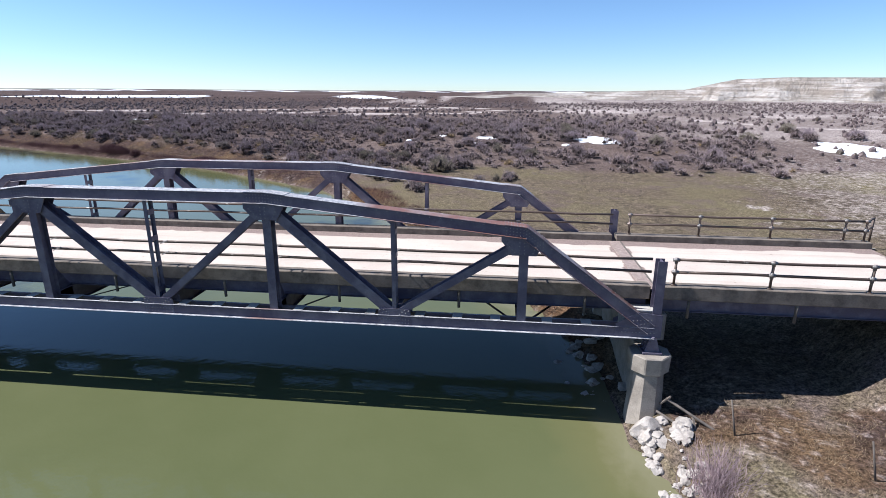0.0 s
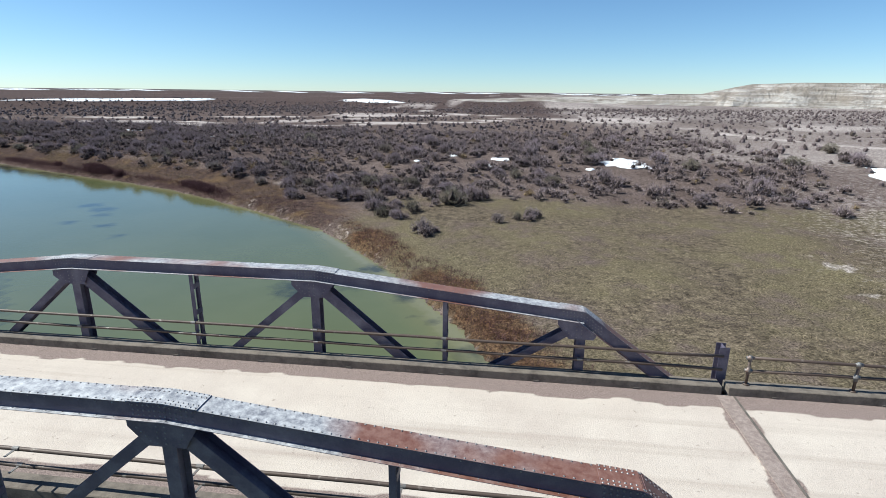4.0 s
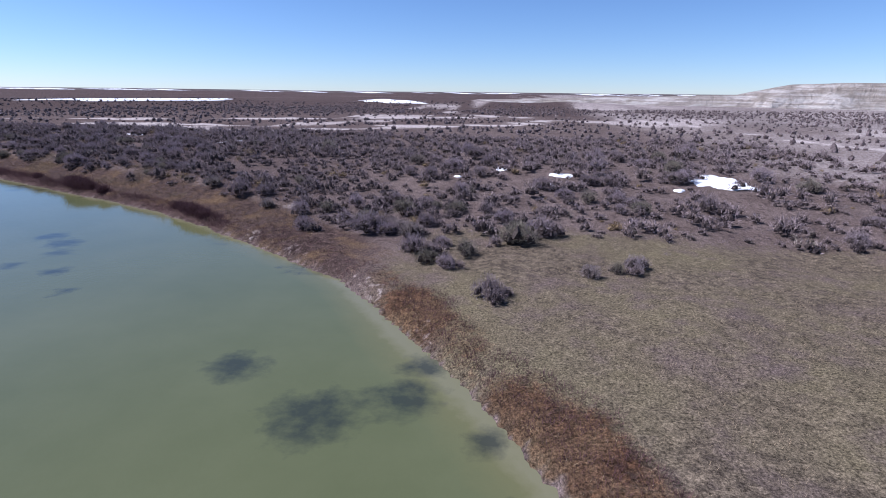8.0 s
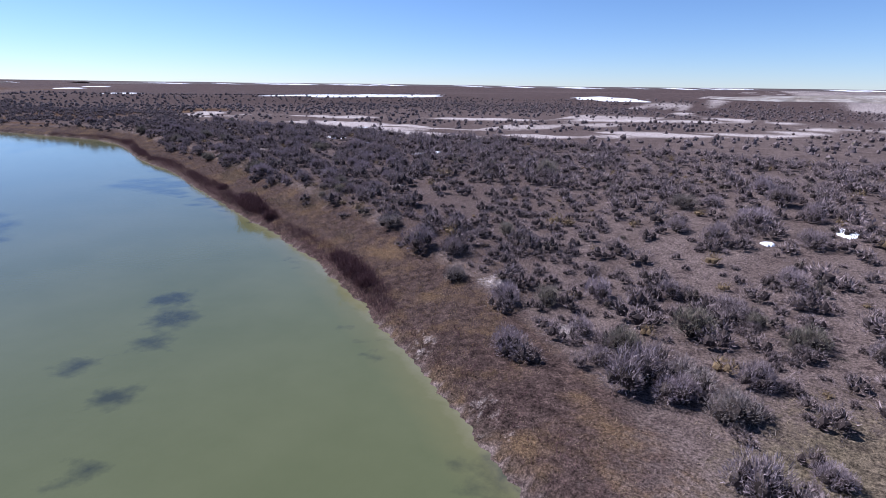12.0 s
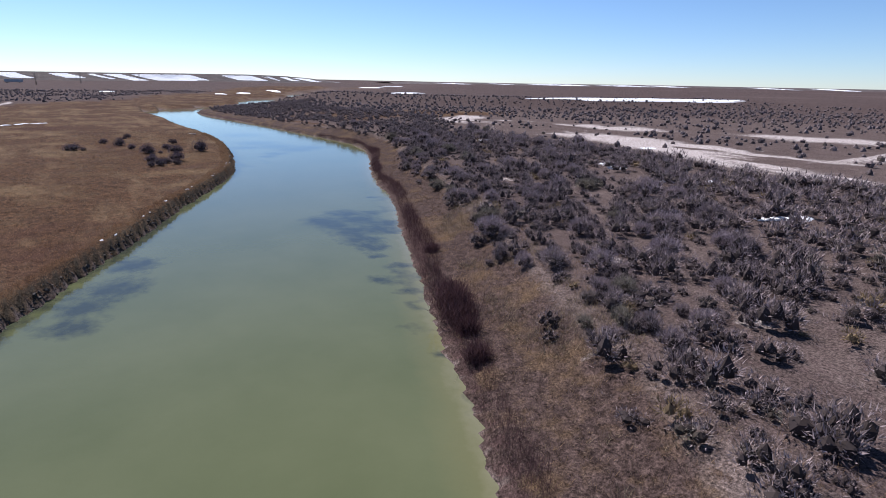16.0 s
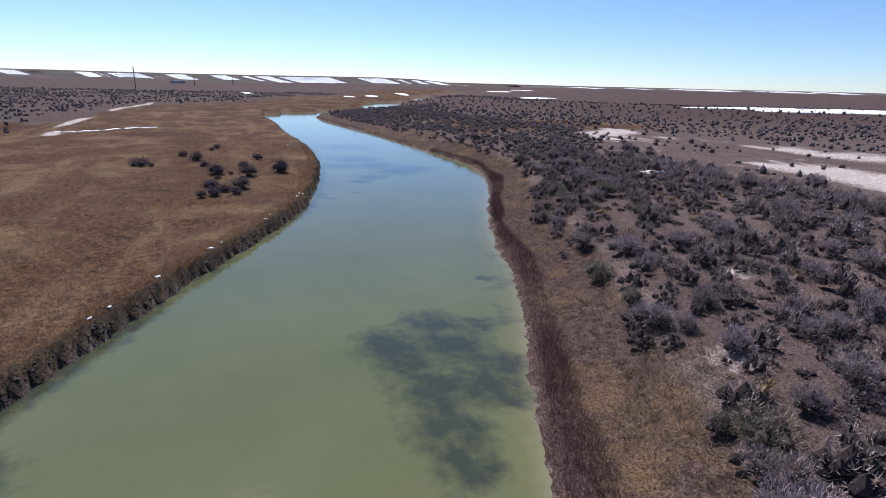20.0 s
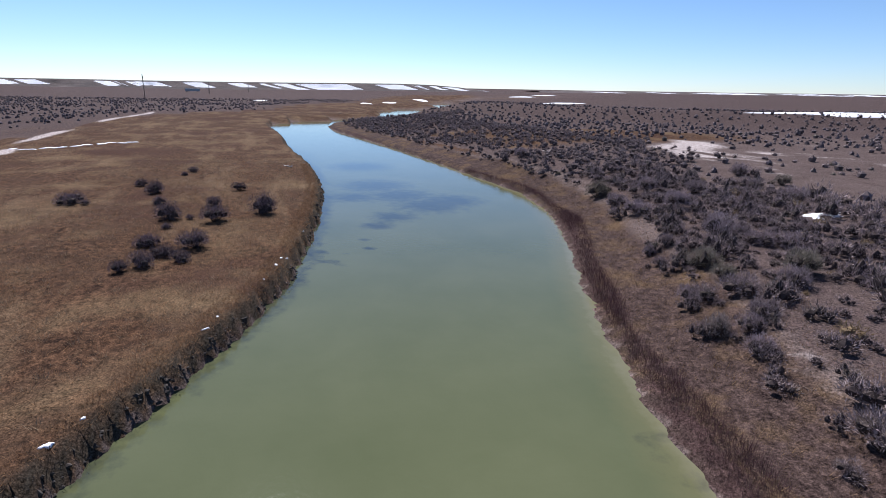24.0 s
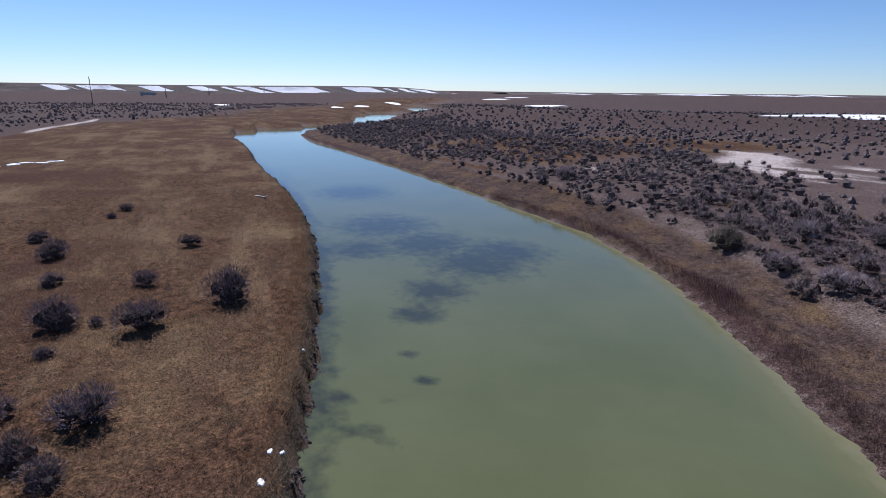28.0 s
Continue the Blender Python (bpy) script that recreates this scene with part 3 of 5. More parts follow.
wmesh = mesh_from("water", np.stack([WX, WY, wz], -1).reshape(-1, 3), grid_faces(len(wx), len(wy)))
add_attribute(wmesh, "weed", weed)
add_attribute(wmesh, "shallow", np.clip(1 - np.where(wwet, wdr, np.where(wdr < wdl, -wdr, 9.0)) / 2.6 + 0.22 * smooth((WX + 24) / 6), -1, 2))
water = tagged(ob_from("water", wmesh, water_material()), "still murky green river water with dark weed patches", "water", kind="structure")

# ---------------------------------------------------------------- the bridge
PANEL, SPAN = 3.81, 30.48
NEAR_Y, FAR_Y = 0.20, 7.12
Z_CHORD, Z_KNEE, Z_TOP = 3.07, 5.92, 6.73         # middles of the bottom chord and of the top chord at its two bends


def rivets(bm, p, q, gap, side, out, size=0.022):
    """A row of small round heads from p to q; out is the way they stand up."""
    p, q, out = Vector(p), Vector(q), Vector(out).normalized()
    s = (q - p).normalized()
    w = s.cross(out)
    k = max(1, int((q - p).length / gap))
    for i in range(k + 1):
        c = p + (q - p) * (i / k)
        ring = [bm.verts.new(c + (s * math.cos(a) + w * math.sin(a)) * size) for a in (0, 1.257, 2.513, 3.77, 5.027)]
        tip = bm.verts.new(c + out * size * 0.75)
        for a, b in zip(ring, ring[1:] + ring[:1]):
            bm.faces.new((a, b, tip))


def chord_segment(p, q, truss, slim=0.0):
    """One piece of the box-shaped top chord: cover plate, two webs with lips, lacing below."""
    t = along(p, q)
    bm = bmesh.new()
    bar(bm, p, q, 0.46 - slim * 2, 0.016, (0, 0.155 - slim), bevel=0.004)
    for s in (-1, 1):
        bar(bm, p, q, 0.014, 0.30 - slim * 2, ((0.19 - slim) * s, 0))
        bar(bm, p, q, 0.075, 0.014, ((0.155 - slim) * s, 0.139 - slim))
        bar(bm, p, q, 0.12, 0.014, ((0.225 - slim) * s, -0.152 + slim), bevel=0.003)
    k = max(2, int((Vector(q) - Vector(p)).length / 0.55))
    for i in range(k):
        a = Vector(p).lerp(Vector(q), i / k) + t @ Vector((0, 0.19 * (-1) ** i, -0.162))
        b = Vector(p).lerp(Vector(q), (i + 1) / k) + t @ Vector((0, -0.19 * (-1) ** i, -0.162))
        bar(bm, a, b, 0.05, 0.008, side=t @ Vector((0, 1, 0.01)))
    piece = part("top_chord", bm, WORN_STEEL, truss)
    bm = bmesh.new()
    for s in (-1, 1):
        o = t @ Vector((0, 0.195 * s, 0.163))
        rivets(bm, Vector(p) + o, Vector(q) + o, 0.15, None, t @ Vector((0, 0, 1)))
        o = t @ Vector((0, 0.225 * s, -0.145))
        rivets(bm, Vector(p) + o, Vector(q) + o, 0.30, None, t @ Vector((0, 0, 1)), 0.02)
        o = t @ Vector((0, 0.197 * s, 0.10))
        rivets(bm, Vector(p) + o, Vector(q) + o, 0.30, None, t @ Vector((0, s, 0)), 0.019)
    tagged(part("rivets", bm, RIVET, piece), kind="stuff")
    return piece


def gusset(outline, y, truss, rows):
    """A flat plate of that outline (x, z), with rivets on its outer face."""
    bm = bmesh.new()
    out = -1 if y < 0 else 1
    a = [bm.verts.new((x, y, z)) for x, z in outline]
    b = [bm.verts.new((x, y + 0.014 * out, z)) for x, z in outline]
    bm.faces.new(a)
    bm.faces.new(b[::-1])
    for i in range(len(a)):
        j = (i + 1) % len(a)
        bm.faces.new((a[i], b[i], b[j], a[j]))
    bmesh.ops.recalc_face_normals(bm, faces=bm.faces)
    plate = part("gusset_plate", bm, STEEL, truss)
    bm = bmesh.new()
    for p, q in rows:
        rivets(bm, (p[0], y + 0.014 * out, p[1]), (q[0], y + 0.014 * out, q[1]), 0.09, None, (0, out, 0), 0.021)
    tagged(part("rivets", bm, RIVET, plate), kind="stuff")


def h_member(name, p, q, wide, deep, truss):
    """A rolled H bar; its flanges stand along the truss plane's sides."""
    bm = bmesh.new()
    bar(bm, p, q, wide - 0.02, 0.012)
    for s in (-1, 1):
        bar(bm, p, q, 0.014, deep, ((wide / 2) * s, 0), bevel=0.003)
    return part(name, bm, STEEL, truss)


def laced_hanger(p, q, truss):
    """A light hanger of two channels tied by small plates."""
    bm = bmesh.new()
    for s in (-1, 1):
        bar(bm, p, q, 0.012, 0.12, (0.15 * s, 0))
        bar(bm, p, q, 0.05, 0.012, (0.13 * s, 0.055))
    post = part("hanger", bm, STEEL, truss)
    k = 4
    for i in range(k):
        c = Vector(p).lerp(Vector(q), (i + 0.5) / k)
        bm = bmesh.new()
        box(bm, c + Vector((0.066, 0, 0)), (0.012, 0.3, 0.16))
        part("tie_plate", bm, STEEL, post)
    return post


def build_truss():
    truss = thing("bridge_truss", "riveted blue-grey painted steel pony truss with worn rusty top chord", "bridge truss", "trusses of the bridge")
    X = [-PANEL * i for i in range(9)]
    top = {1: Z_KNEE, 3: Z_TOP, 5: Z_TOP, 7: Z_KNEE}
    nodes = [(X[0] - 0.1, 0, Z_CHORD + 0.1)] + [(X[i], 0, top[i]) for i in (1, 3, 5, 7)] + [(X[8] + 0.1, 0, Z_CHORD + 0.1)]
    for j, (p, q) in enumerate(zip(nodes, nodes[1:])):
        w = (Vector(q) - Vector(p)).normalized()
        chord_segment(Vector(q) + w * (0.06 if j < 4 else 0), Vector(p) - w * (0.06 if j > 0 else 0), truss, 0.004 * (j % 2))
    for i, z in top.items():    # splice plates over the bends
        for s in (-1, 1):
            out = -1 if X[i] > -SPAN / 2 else 1      # towards the middle
            a, b = nodes[[1, 3, 5, 7].index(i) + 1], nodes[[1, 3, 5, 7].index(i) + 1 + (1 if s == out and i < 5 or s == -out and i > 4 else -1) * (1 if i < 5 else 1)]
            w = (Vector(b) - Vector(a)).normalized()
            t = along(a, b)
            up = t @ Vector((0, 0, 1)) if (t @ Vector((0, 0, 1))).z > 0 else t @ Vector((0, 0, -1))
            bm = bmesh.new()
            bar(bm, Vector(a) - w * 0.02 + up * 0.171, Vector(a) + w * 0.62 + up * 0.171, 0.462, 0.012, bevel=0.003)
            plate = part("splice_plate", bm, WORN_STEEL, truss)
            bm = bmesh.new()
            for y in (-0.2, -0.12, 0.12, 0.2):
                rivets(bm, Vector(a) + w * 0.06 + up * 0.177 + Vector((0, y, 0)), Vector(a) + w * 0.58 + up * 0.177 + Vector((0, y, 0)), 0.085, None, up, 0.023)
            tagged(part("rivets", bm, RIVET, plate), kind="stuff")
    for i in range(8):      # bottom chord: two channels side by side
        a, b = (X[i + 1], 0, Z_CHORD), (X[i], 0, Z_CHORD)
        bm = bmesh.new()
        for s in (-1, 1):
            bar(bm, a, b, 0.014, 0.31, (0.17 * s, 0))
            bar(bm, a, b, 0.07, 0.014, (0.185 * s, 0.15), bevel=0.003)
            bar(bm, a, b, 0.13, 0.014, (0.235 * s, -0.15), bevel=0.003)
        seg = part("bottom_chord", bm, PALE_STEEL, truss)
        bm = bmesh.new()
        rivets(bm, (a[0], -0.178, Z_CHORD + 0.09), (b[0], -0.178, Z_CHORD + 0.09), 0.22, None, (0, -1, 0), 0.019)
        tagged(part("rivets", bm, RIVET, seg), kind="stuff")
        for u in (0.2, 0.5, 0.8):
            bm = bmesh.new()
            box(bm, (X[i] - PANEL * u, 0.02, Z_CHORD + 0.165), (0.30, 0.40, 0.014), bevel=0.003)
            part("batten_plate", bm, BATTEN, seg, "bleached steel batten plate")
    for i in (2, 4, 6):     # lower nodes
        hi = 0.37
        for y in (-0.18, 0.18):
            gusset([(X[i] - 0.5, Z_CHORD - 0.13), (X[i] + 0.5, Z_CHORD - 0.13), (X[i] + 0.5, Z_CHORD + 0.31), (X[i] + 0.44, Z_CHORD + hi), (X[i] - 0.44, Z_CHORD + hi), (X[i] - 0.5, Z_CHORD + 0.31)], y, truss,
                   [((X[i] - 0.44, Z_CHORD + 0.31), (X[i] - 0.2, Z_CHORD + 0.08)), ((X[i] + 0.44, Z_CHORD + 0.31), (X[i] + 0.2, Z_CHORD + 0.08)), ((X[i] - 0.44, Z_CHORD + 0.02), (X[i] + 0.44, Z_CHORD + 0.02)), ((X[i] - 0.44, Z_CHORD - 0.08), (X[i] + 0.44, Z_CHORD - 0.08)), ((X[i] - 0.32, Z_CHORD + 0.33), (X[i] - 0.1, Z_CHORD + 0.12)), ((X[i] + 0.32, Z_CHORD + 0.33), (X[i] + 0.1, Z_CHORD + 0.12))])
    low = dict(zip((1, 3, 5, 7), zip(nodes, nodes[2:])))
    for i, z in top.items():    # upper nodes: plates hung below the chord, their upper edge along it
        (rx, _, rz), (lx, _, lz) = low[i]
        gr, gl = (rz - z) / (rx - X[i]), (z - lz) / (X[i] - lx)
        edge = lambda d: z - 0.155 * (1.25 if d * gr < 0 and d > 0 or d * gl < 0 and d < 0 else 1.0) + (gr if d > 0 else gl) * d
        rim = [(X[i] + d, edge(d)) for d in (-0.66, 0, 0.58 if i > 1 else 0.42)]
        for y in (-0.20, 0.20):
            gusset(rim + [(X[i] + 0.34, z - 0.66), (X[i] - 0.34, z - 0.66), (X[i] - 0.66, edge(-0.66) - 0.16)], y, truss,
                   [((X[i] - 0.5, z - 0.33), (X[i] - 0.27, z - 0.56)), ((X[i] + 0.32, z - 0.4), (X[i] + 0.24, z - 0.58)), ((X[i], z - 0.28), (X[i], z - 0.6)), ((X[i] - 0.14, z - 0.28), (X[i] - 0.14, z - 0.6))])
            bm = bmesh.new()
            for d0, d1, g in ((0.04, 0.52, gr), (-0.52, -0.04, gl)):
                for dz in (0.09, 0.0, -0.09):
                    rivets(bm, (X[i] + d0, y, z + g * d0 + dz), (X[i] + d1, y, z + g * d1 + dz), 0.09, None, (0, -1 if y < 0 else 1, 0), 0.02)
            tagged(part("rivets", bm, RIVET, truss), kind="stuff")
        h_member("vertical", (X[i], 0, Z_CHORD - 0.18), (X[i], 0, z - 0.2), 0.30, 0.26, truss)
    for a, b in ((1, 2), (3, 2), (3, 4), (5, 4), (5, 6), (7, 6)):
        outer = b < a
        h_member("diagonal", (X[a], 0, top[a] - 0.25), (X[b], 0, Z_CHORD + 0.15), 0.30, 0.30 if outer else 0.22, truss)
    for i in (2, 4, 6):
        zt = Z_TOP if i == 4 else (Z_KNEE + Z_TOP) / 2
        laced_hanger((X[i], 0, Z_CHORD + 0.2), (X[i], 0, zt - 0.14), truss)
    for x, s in ((0.0, 1), (-SPAN, -1)):      # end posts with their seats
        bm = bmesh.new()
        bar(bm, (x + 0.10 * s, 0.22, Z_CHORD - 0.1), (x + 0.10 * s, 0.22, 5.16), 0.30, 0.012, side=(0, 1, 0))
        for o in (-1, 1):
            bar(bm, (x + 0.10 * s, 0.22 + 0.15 * o, Z_CHORD - 0.1), (x + 0.10 * s, 0.22 + 0.15 * o, 5.16), 0.012, 0.26)
        part("rail_post", bm, STEEL, truss)
        bm = bmesh.new()
        box(bm, (x - 0.42 * s, 0.35, 3.62), (1.1, 0.5, 0.05), bevel=0.006)
        box(bm, (x - 0.42 * s, 0.13, 3.34), (1.1, 0.014, 0.58))
        part("end_seat", bm, BATTEN, truss, "bleached steel seat plate at the truss end")
        for y in (-0.19, 0.19):
            gusset([(x + 0.2 * s, Z_CHORD - 0.155), (x + 0.2 * s, Z_CHORD + 0.55), (x - 0.5 * s, Z_CHORD + 0.62), (x - 1.1 * s, Z_CHORD + 0.25), (x - 1.1 * s, Z_CHORD - 0.155)], y, truss,
                   [((x - 0.2 * s, Z_CHORD + 0.3), (x - 0.85 * s, Z_CHORD + 0.1)), ((x - 0.1 * s, Z_CHORD + 0.4), (x - 0.6 * s, Z_CHORD + 0.35)), ((x, Z_CHORD), (x - 0.9 * s, Z_CHORD))])
        bm = bmesh.new()
        tube(bm, (x, -0.27, Z_CHORD - 0.20), (x, 0.27, Z_CHORD - 0.20), 0.085, 14)
        for y in (-0.21, -0.07, 0.07, 0.21):
            v = [bm.verts.new((x + a, y + o, z)) for o in (-0.015, 0.015) for a, z in ((-0.22, 2.48), (0.22, 2.48), (0.10, 2.90), (-0.10, 2.90))]
            for f in ((3, 2, 1, 0), (4, 5, 6, 7), (0, 1, 5, 4), (1, 2, 6, 5), (2, 3, 7, 6), (3, 0, 4, 7)):
                bm.faces.new([v[k] for k in f])
        box(bm, (x, 0, 2.455), (0.56, 0.60, 0.07), bevel=0.008)
        part("pin_bearing", bm, STEEL, truss)
    return truss


near_truss = build_truss()
near_truss.location = (0, NEAR_Y, 0)
far_truss = copy_thing(near_truss, pose(0, FAR_Y, 0))
for i in range(9):          # floor beams with brackets up to the verticals
    beam = thing("floor_beam", "dark blue-grey steel floor beam between the trusses", "floor beam", "floor beams of the bridge")
    bm = bmesh.new()
    x = -PANEL * i
    box(bm, (x, 3.70, 3.06), (0.014, 6.8, 0.60))
    for z in (2.76, 3.36):
        box(bm, (x, 3.70, z), (0.24, 6.8, 0.02))
    part("beam", bm, STEEL, beam)
    if i % 2:
        for y, s in ((NEAR_Y + 0.17, 1), (FAR_Y - 0.17, -1)):
            bm = bmesh.new()
            v = [bm.verts.new(p) for p in ((x - 0.007, y, 2.9), (x - 0.007, y + 0.62 * s, 2.9), (x - 0.007, y + 0.62 * s, 3.3), (x - 0.007, y, 4.3))]
            w = [bm.verts.new(p) for p in ((x + 0.007, y, 2.9), (x + 0.007, y + 0.62 * s, 2.9), (x + 0.007, y + 0.62 * s, 3.3), (x + 0.007, y, 4.3))]
            bm.faces.new(v), bm.faces.new(w[::-1])
            for a in range(4):
                b = (a + 1) % 4
                bm.faces.new((v[a], w[a], w[b], v[b]))
            bmesh.ops.recalc_face_normals(bm, faces=bm.faces)
            part("bracket", bm, STEEL, beam)
for i in range(8):          # bracing rods below the deck
    brace = thing("sway_brace", "thin dark steel cross brace below the bridge deck", "brace", "braces below the deck")
    bm = bmesh.new()
    a, b = (-PANEL * i, 0.5 if i % 2 else 6.9, 2.86), (-PANEL * (i + 1), 6.9 if i % 2 else 0.5, 2.86)
    bar(bm, a, b, 0.09, 0.012, side=(0, 1, 0.001))
    part("angle", bm, STEEL, brace)

X_LEFT, X_RIGHT = -SPAN - 10.0, 9.6      # the deck's ends over the bank spans
SECTIONS = [(X_LEFT, -SPAN - 0.15), (-SPAN + 0.0, -0.06), (0.10, X_RIGHT)]
deck = thing("bridge_deck", "pale gravelled concrete bridge deck with raised concrete kerbs", "bridge deck", kind="structure")
for a, b in SECTIONS:
    bm = bmesh.new()
    box(bm, ((a + b) / 2, 3.83, 3.94), (b - a, 6.16, 0.12))
    part("slab", bm, CONCRETE, deck)
    for y, s in ((0.83, 1), (6.80, -1)):
        bm = bmesh.new()
        box(bm, ((a + b) / 2, y, 4.085), (b - a, 0.44, 0.41), bevel=0.018)
        bmesh.ops.subdivide_edges(bm, edges=[e for e in bm.edges if e.calc_length() > 2], cuts=30, use_grid_fill=True)
        for v in bm.verts:
            v.co += Vector((0, 0.012, 0.010)) * noise.noise(v.co * 1.7)
        k = part("kerb", bm, KERB, deck, "stained weathered concrete kerb")
        bm = bmesh.new()
        for j in range(int((b - a) / 2.7)):
            box(bm, (a + 1.2 + 2.7 * j, y + 0.225 * s, 4.06), (0.16, 0.03, 0.07))
        part("drain_hole", bm, DARK_WOOD, k, "dark drain opening")
for k in range(-13, 4):     # spouts below the near kerb
    bm = bmesh.new()
    tube(bm, (-PANEL * 0.5 + 3.0 * k if k > 0 else PANEL * (k - 0.5), 0.70, 3.30), (-PANEL * 0.5 + 3.0 * k if k > 0 else PANEL * (k - 0.5), 0.70, 3.90), 0.045, 10)
    part("drain_pipe", bm, KERB, deck, "short stained drain pipe below the kerb", True)
for x in (0.02, -SPAN - 0.07):
    bm = bmesh.new()
    box(bm, (x, 3.83, 4.02), (0.42, 5.56, 0.05), Matrix.Rotation(0.0, 3, "Z"))
    part("joint_plate", bm, EDGE_GRAVEL, deck, "dark gravelled expansion joint")
    bm = bmesh.new()
    box(bm, (x + 0.24, 3.83, 4.03), (0.05, 5.56, 0.05))
    part("joint_bar", bm, DARK_WOOD, deck)
# gravel: a worn pale running surface between darker loose edges
for a, b in SECTIONS:
    nx, ny = int((b - a) / 0.12), 50
    gx, gy = np.meshgrid(np.linspace(a, b, nx), np.linspace(1.05, 6.62, ny))
    edge = np.minimum(gy - 1.05, 6.62 - gy)
    gz = 4.006 + 0.035 * smooth((0.75 - edge) / 0.7) + 0.012 * fnoise(gx, gy, 0.9, 3)
    me = mesh_from("gravel", np.stack([gx, gy, gz], -1).reshape(-1, 3), grid_faces(nx, ny))
    me.polygons.foreach_set("use_smooth", np.ones(len(me.polygons), bool))
    add_attribute(me, "edge", smooth((0.66 + 0.5 * (fnoise(gx, gy, 1.3) - 0.5) - edge) / 0.1) + smooth((0.25 - np.minimum(gx - a, b - gx) + 0.5 * (fnoise(gx, gy + 9, 0.8) - 0.5)) / 0.1))
    ob_from("gravel", me, None, deck, "pale pinkish gravel running surface")
for y in (1.0, 2.5, 3.83, 5.2, 6.67):
    for a, b in SECTIONS:
        bm = bmesh.new()
        box(bm, ((a + b) / 2, y, 3.64), (b - a, 0.012, 0.46))
        for z in (3.41, 3.87):
            box(bm, ((a + b) / 2, y, z), (b - a, 0.18, 0.016))
        part("stringer", bm, STEEL, deck, "dark blue-grey steel stringer")


def deck_gravel():
    m, n, l, p = material("deck_gravel", (0.5, 0.42, 0.36), 0.95)
    c = coords(n, l, True)
    a, b, t = noise_tex(n, l, c, 0.7, 6), noise_tex(n, l, c, 5.0, 6, 0.7), noise_tex(n, l, c, 38, 4, 0.7)
    w = n.new("ShaderNodeMapping")
    w.inputs["Scale"].default_value = (0.06, 1.6, 1)
    l.new(c, w.inputs["Vector"])
    lanes = noise_tex(n, l, w.outputs[0], 1.0, 5, 0.6)
    pale = mix(n, l, ramp(n, l, a, 0.35, 0.7), (0.52, 0.445, 0.385), (0.45, 0.375, 0.325))
    pale = mix(n, l, ramp(n, l, lanes, 0.52, 0.75), pale, (0.37, 0.30, 0.255))
    pale = mix(n, l, ramp(n, l, b, 0.62, 0.72), pale, (0.21, 0.165, 0.14))
    loose = mix(n, l, ramp(n, l, t, 0.35, 0.65), (0.12, 0.085, 0.075), (0.30, 0.225, 0.20))
    col = mix(n, l, ramp(n, l, attribute(n, "edge"), 0.3, 0.7), pale, loose)
    col = mix(n, l, 0.3, col, mix(n, l, t, (0, 0, 0), (1, 1, 1)), "OVERLAY")
    l.new(col, p.inputs["Base Color"])
    bump(n, l, p, t, 0.7, 0.02)
    return m


DECK_GRAVEL = deck_gravel()
for o in deck.children:
    if o.name.startswith("gravel"):
        o.data.materials.append(DECK_GRAVEL)


def railing(name, xs, y, label, posts=True, end=0, slip=()):
    """Two pipe rails; with pipe posts on the kerb, or clamped to the truss."""
    r = thing(name, label, "railing", "pipe railings of the bridge")
    for z in (5.07, 4.70):
        bm = bmesh.new()
        pts = [(x, y + 0.012 * math.sin(x * 2.1 + z * 9), z + 0.012 * math.sin(x * 1.3 + z * 5)) for x in np.linspace(xs[0], xs[-1], max(2, int((xs[-1] - xs[0]) / 1.3)))]
        pipe(bm, pts, 0.042)
        part("rail", bm, PIPE, r, "rusty pipe rail with flaking pale paint", True)
    if posts:
        for x in xs:
            bm = bmesh.new()
            tube(bm, (x, y, 4.28), (x, y, 5.07), 0.038, 10)
            tube(bm, (x, y, 4.285), (x, y, 4.32), 0.085, 12)
            post = part("post", bm, PIPE, r, "", True)
            for z in (5.07, 4.70):
                bm = bmesh.new()
                tube(bm, (x - 0.09, y, z), (x + 0.09, y, z), 0.052, 10)
                tube(bm, (x, y, z - 0.10), (x, y, z + (0.06 if z > 5 else 0.09)), 0.050, 10)
                bmesh.ops.create_uvsphere(bm, u_segments=10, v_segments=6, radius=0.064, matrix=Matrix.Translation((x, y, z)))
                part("fitting", bm, FITTING, post, "silvered pipe fitting", True)
    for x in slip:
        for z in (5.07, 4.70):
            bm = bmesh.new()
            tube(bm, (x - 0.07, y, z), (x + 0.07, y, z), 0.046, 10)
            box(bm, (x, y + (0.12 if y > 4 else -0.12), z), (0.05, 0.26, 0.012))
            part("clamp", bm, FITTING, r, "", False)
    if end:
        bm = bmesh.new()
        x = xs[-1]
        for z in (5.05, 4.70):
            tube(bm, (x, y, z), (x + 0.55 * end, y + (0.55 if y > 4 else -0.55), z + 0.05), 0.036, 10)
        tube(bm, (x + 0.55 * end, y + (0.55 if y > 4 else -0.55), 4.1), (x + 0.55 * end, y + (0.55 if y > 4 else -0.55), 5.14), 0.042, 10)
        part("end_rail", bm, PIPE, r, "", True)
    return r


TRUSS_X = [-SPAN + 0.12] + [-PANEL * k for k in range(7, 0, -1)] + [-0.05]
for y in (0.78, 6.83):
    railing("railing", TRUSS_X, y, "two rusty pipe rails clamped along the inside of the truss", False, slip=[-PANEL * k for k in range(1, 8)])
    railing("railing", [0.62, 3.30, 5.98, 8.66, 9.4], y, "pipe railing with silvered fittings on the concrete kerb", end=1)
    railing("railing", [-SPAN - 9.8, -SPAN - 9.06, -SPAN - 6.4, -SPAN - 3.7, -SPAN - 1.0], y, "pipe railing with silvered fittings on the concrete kerb")


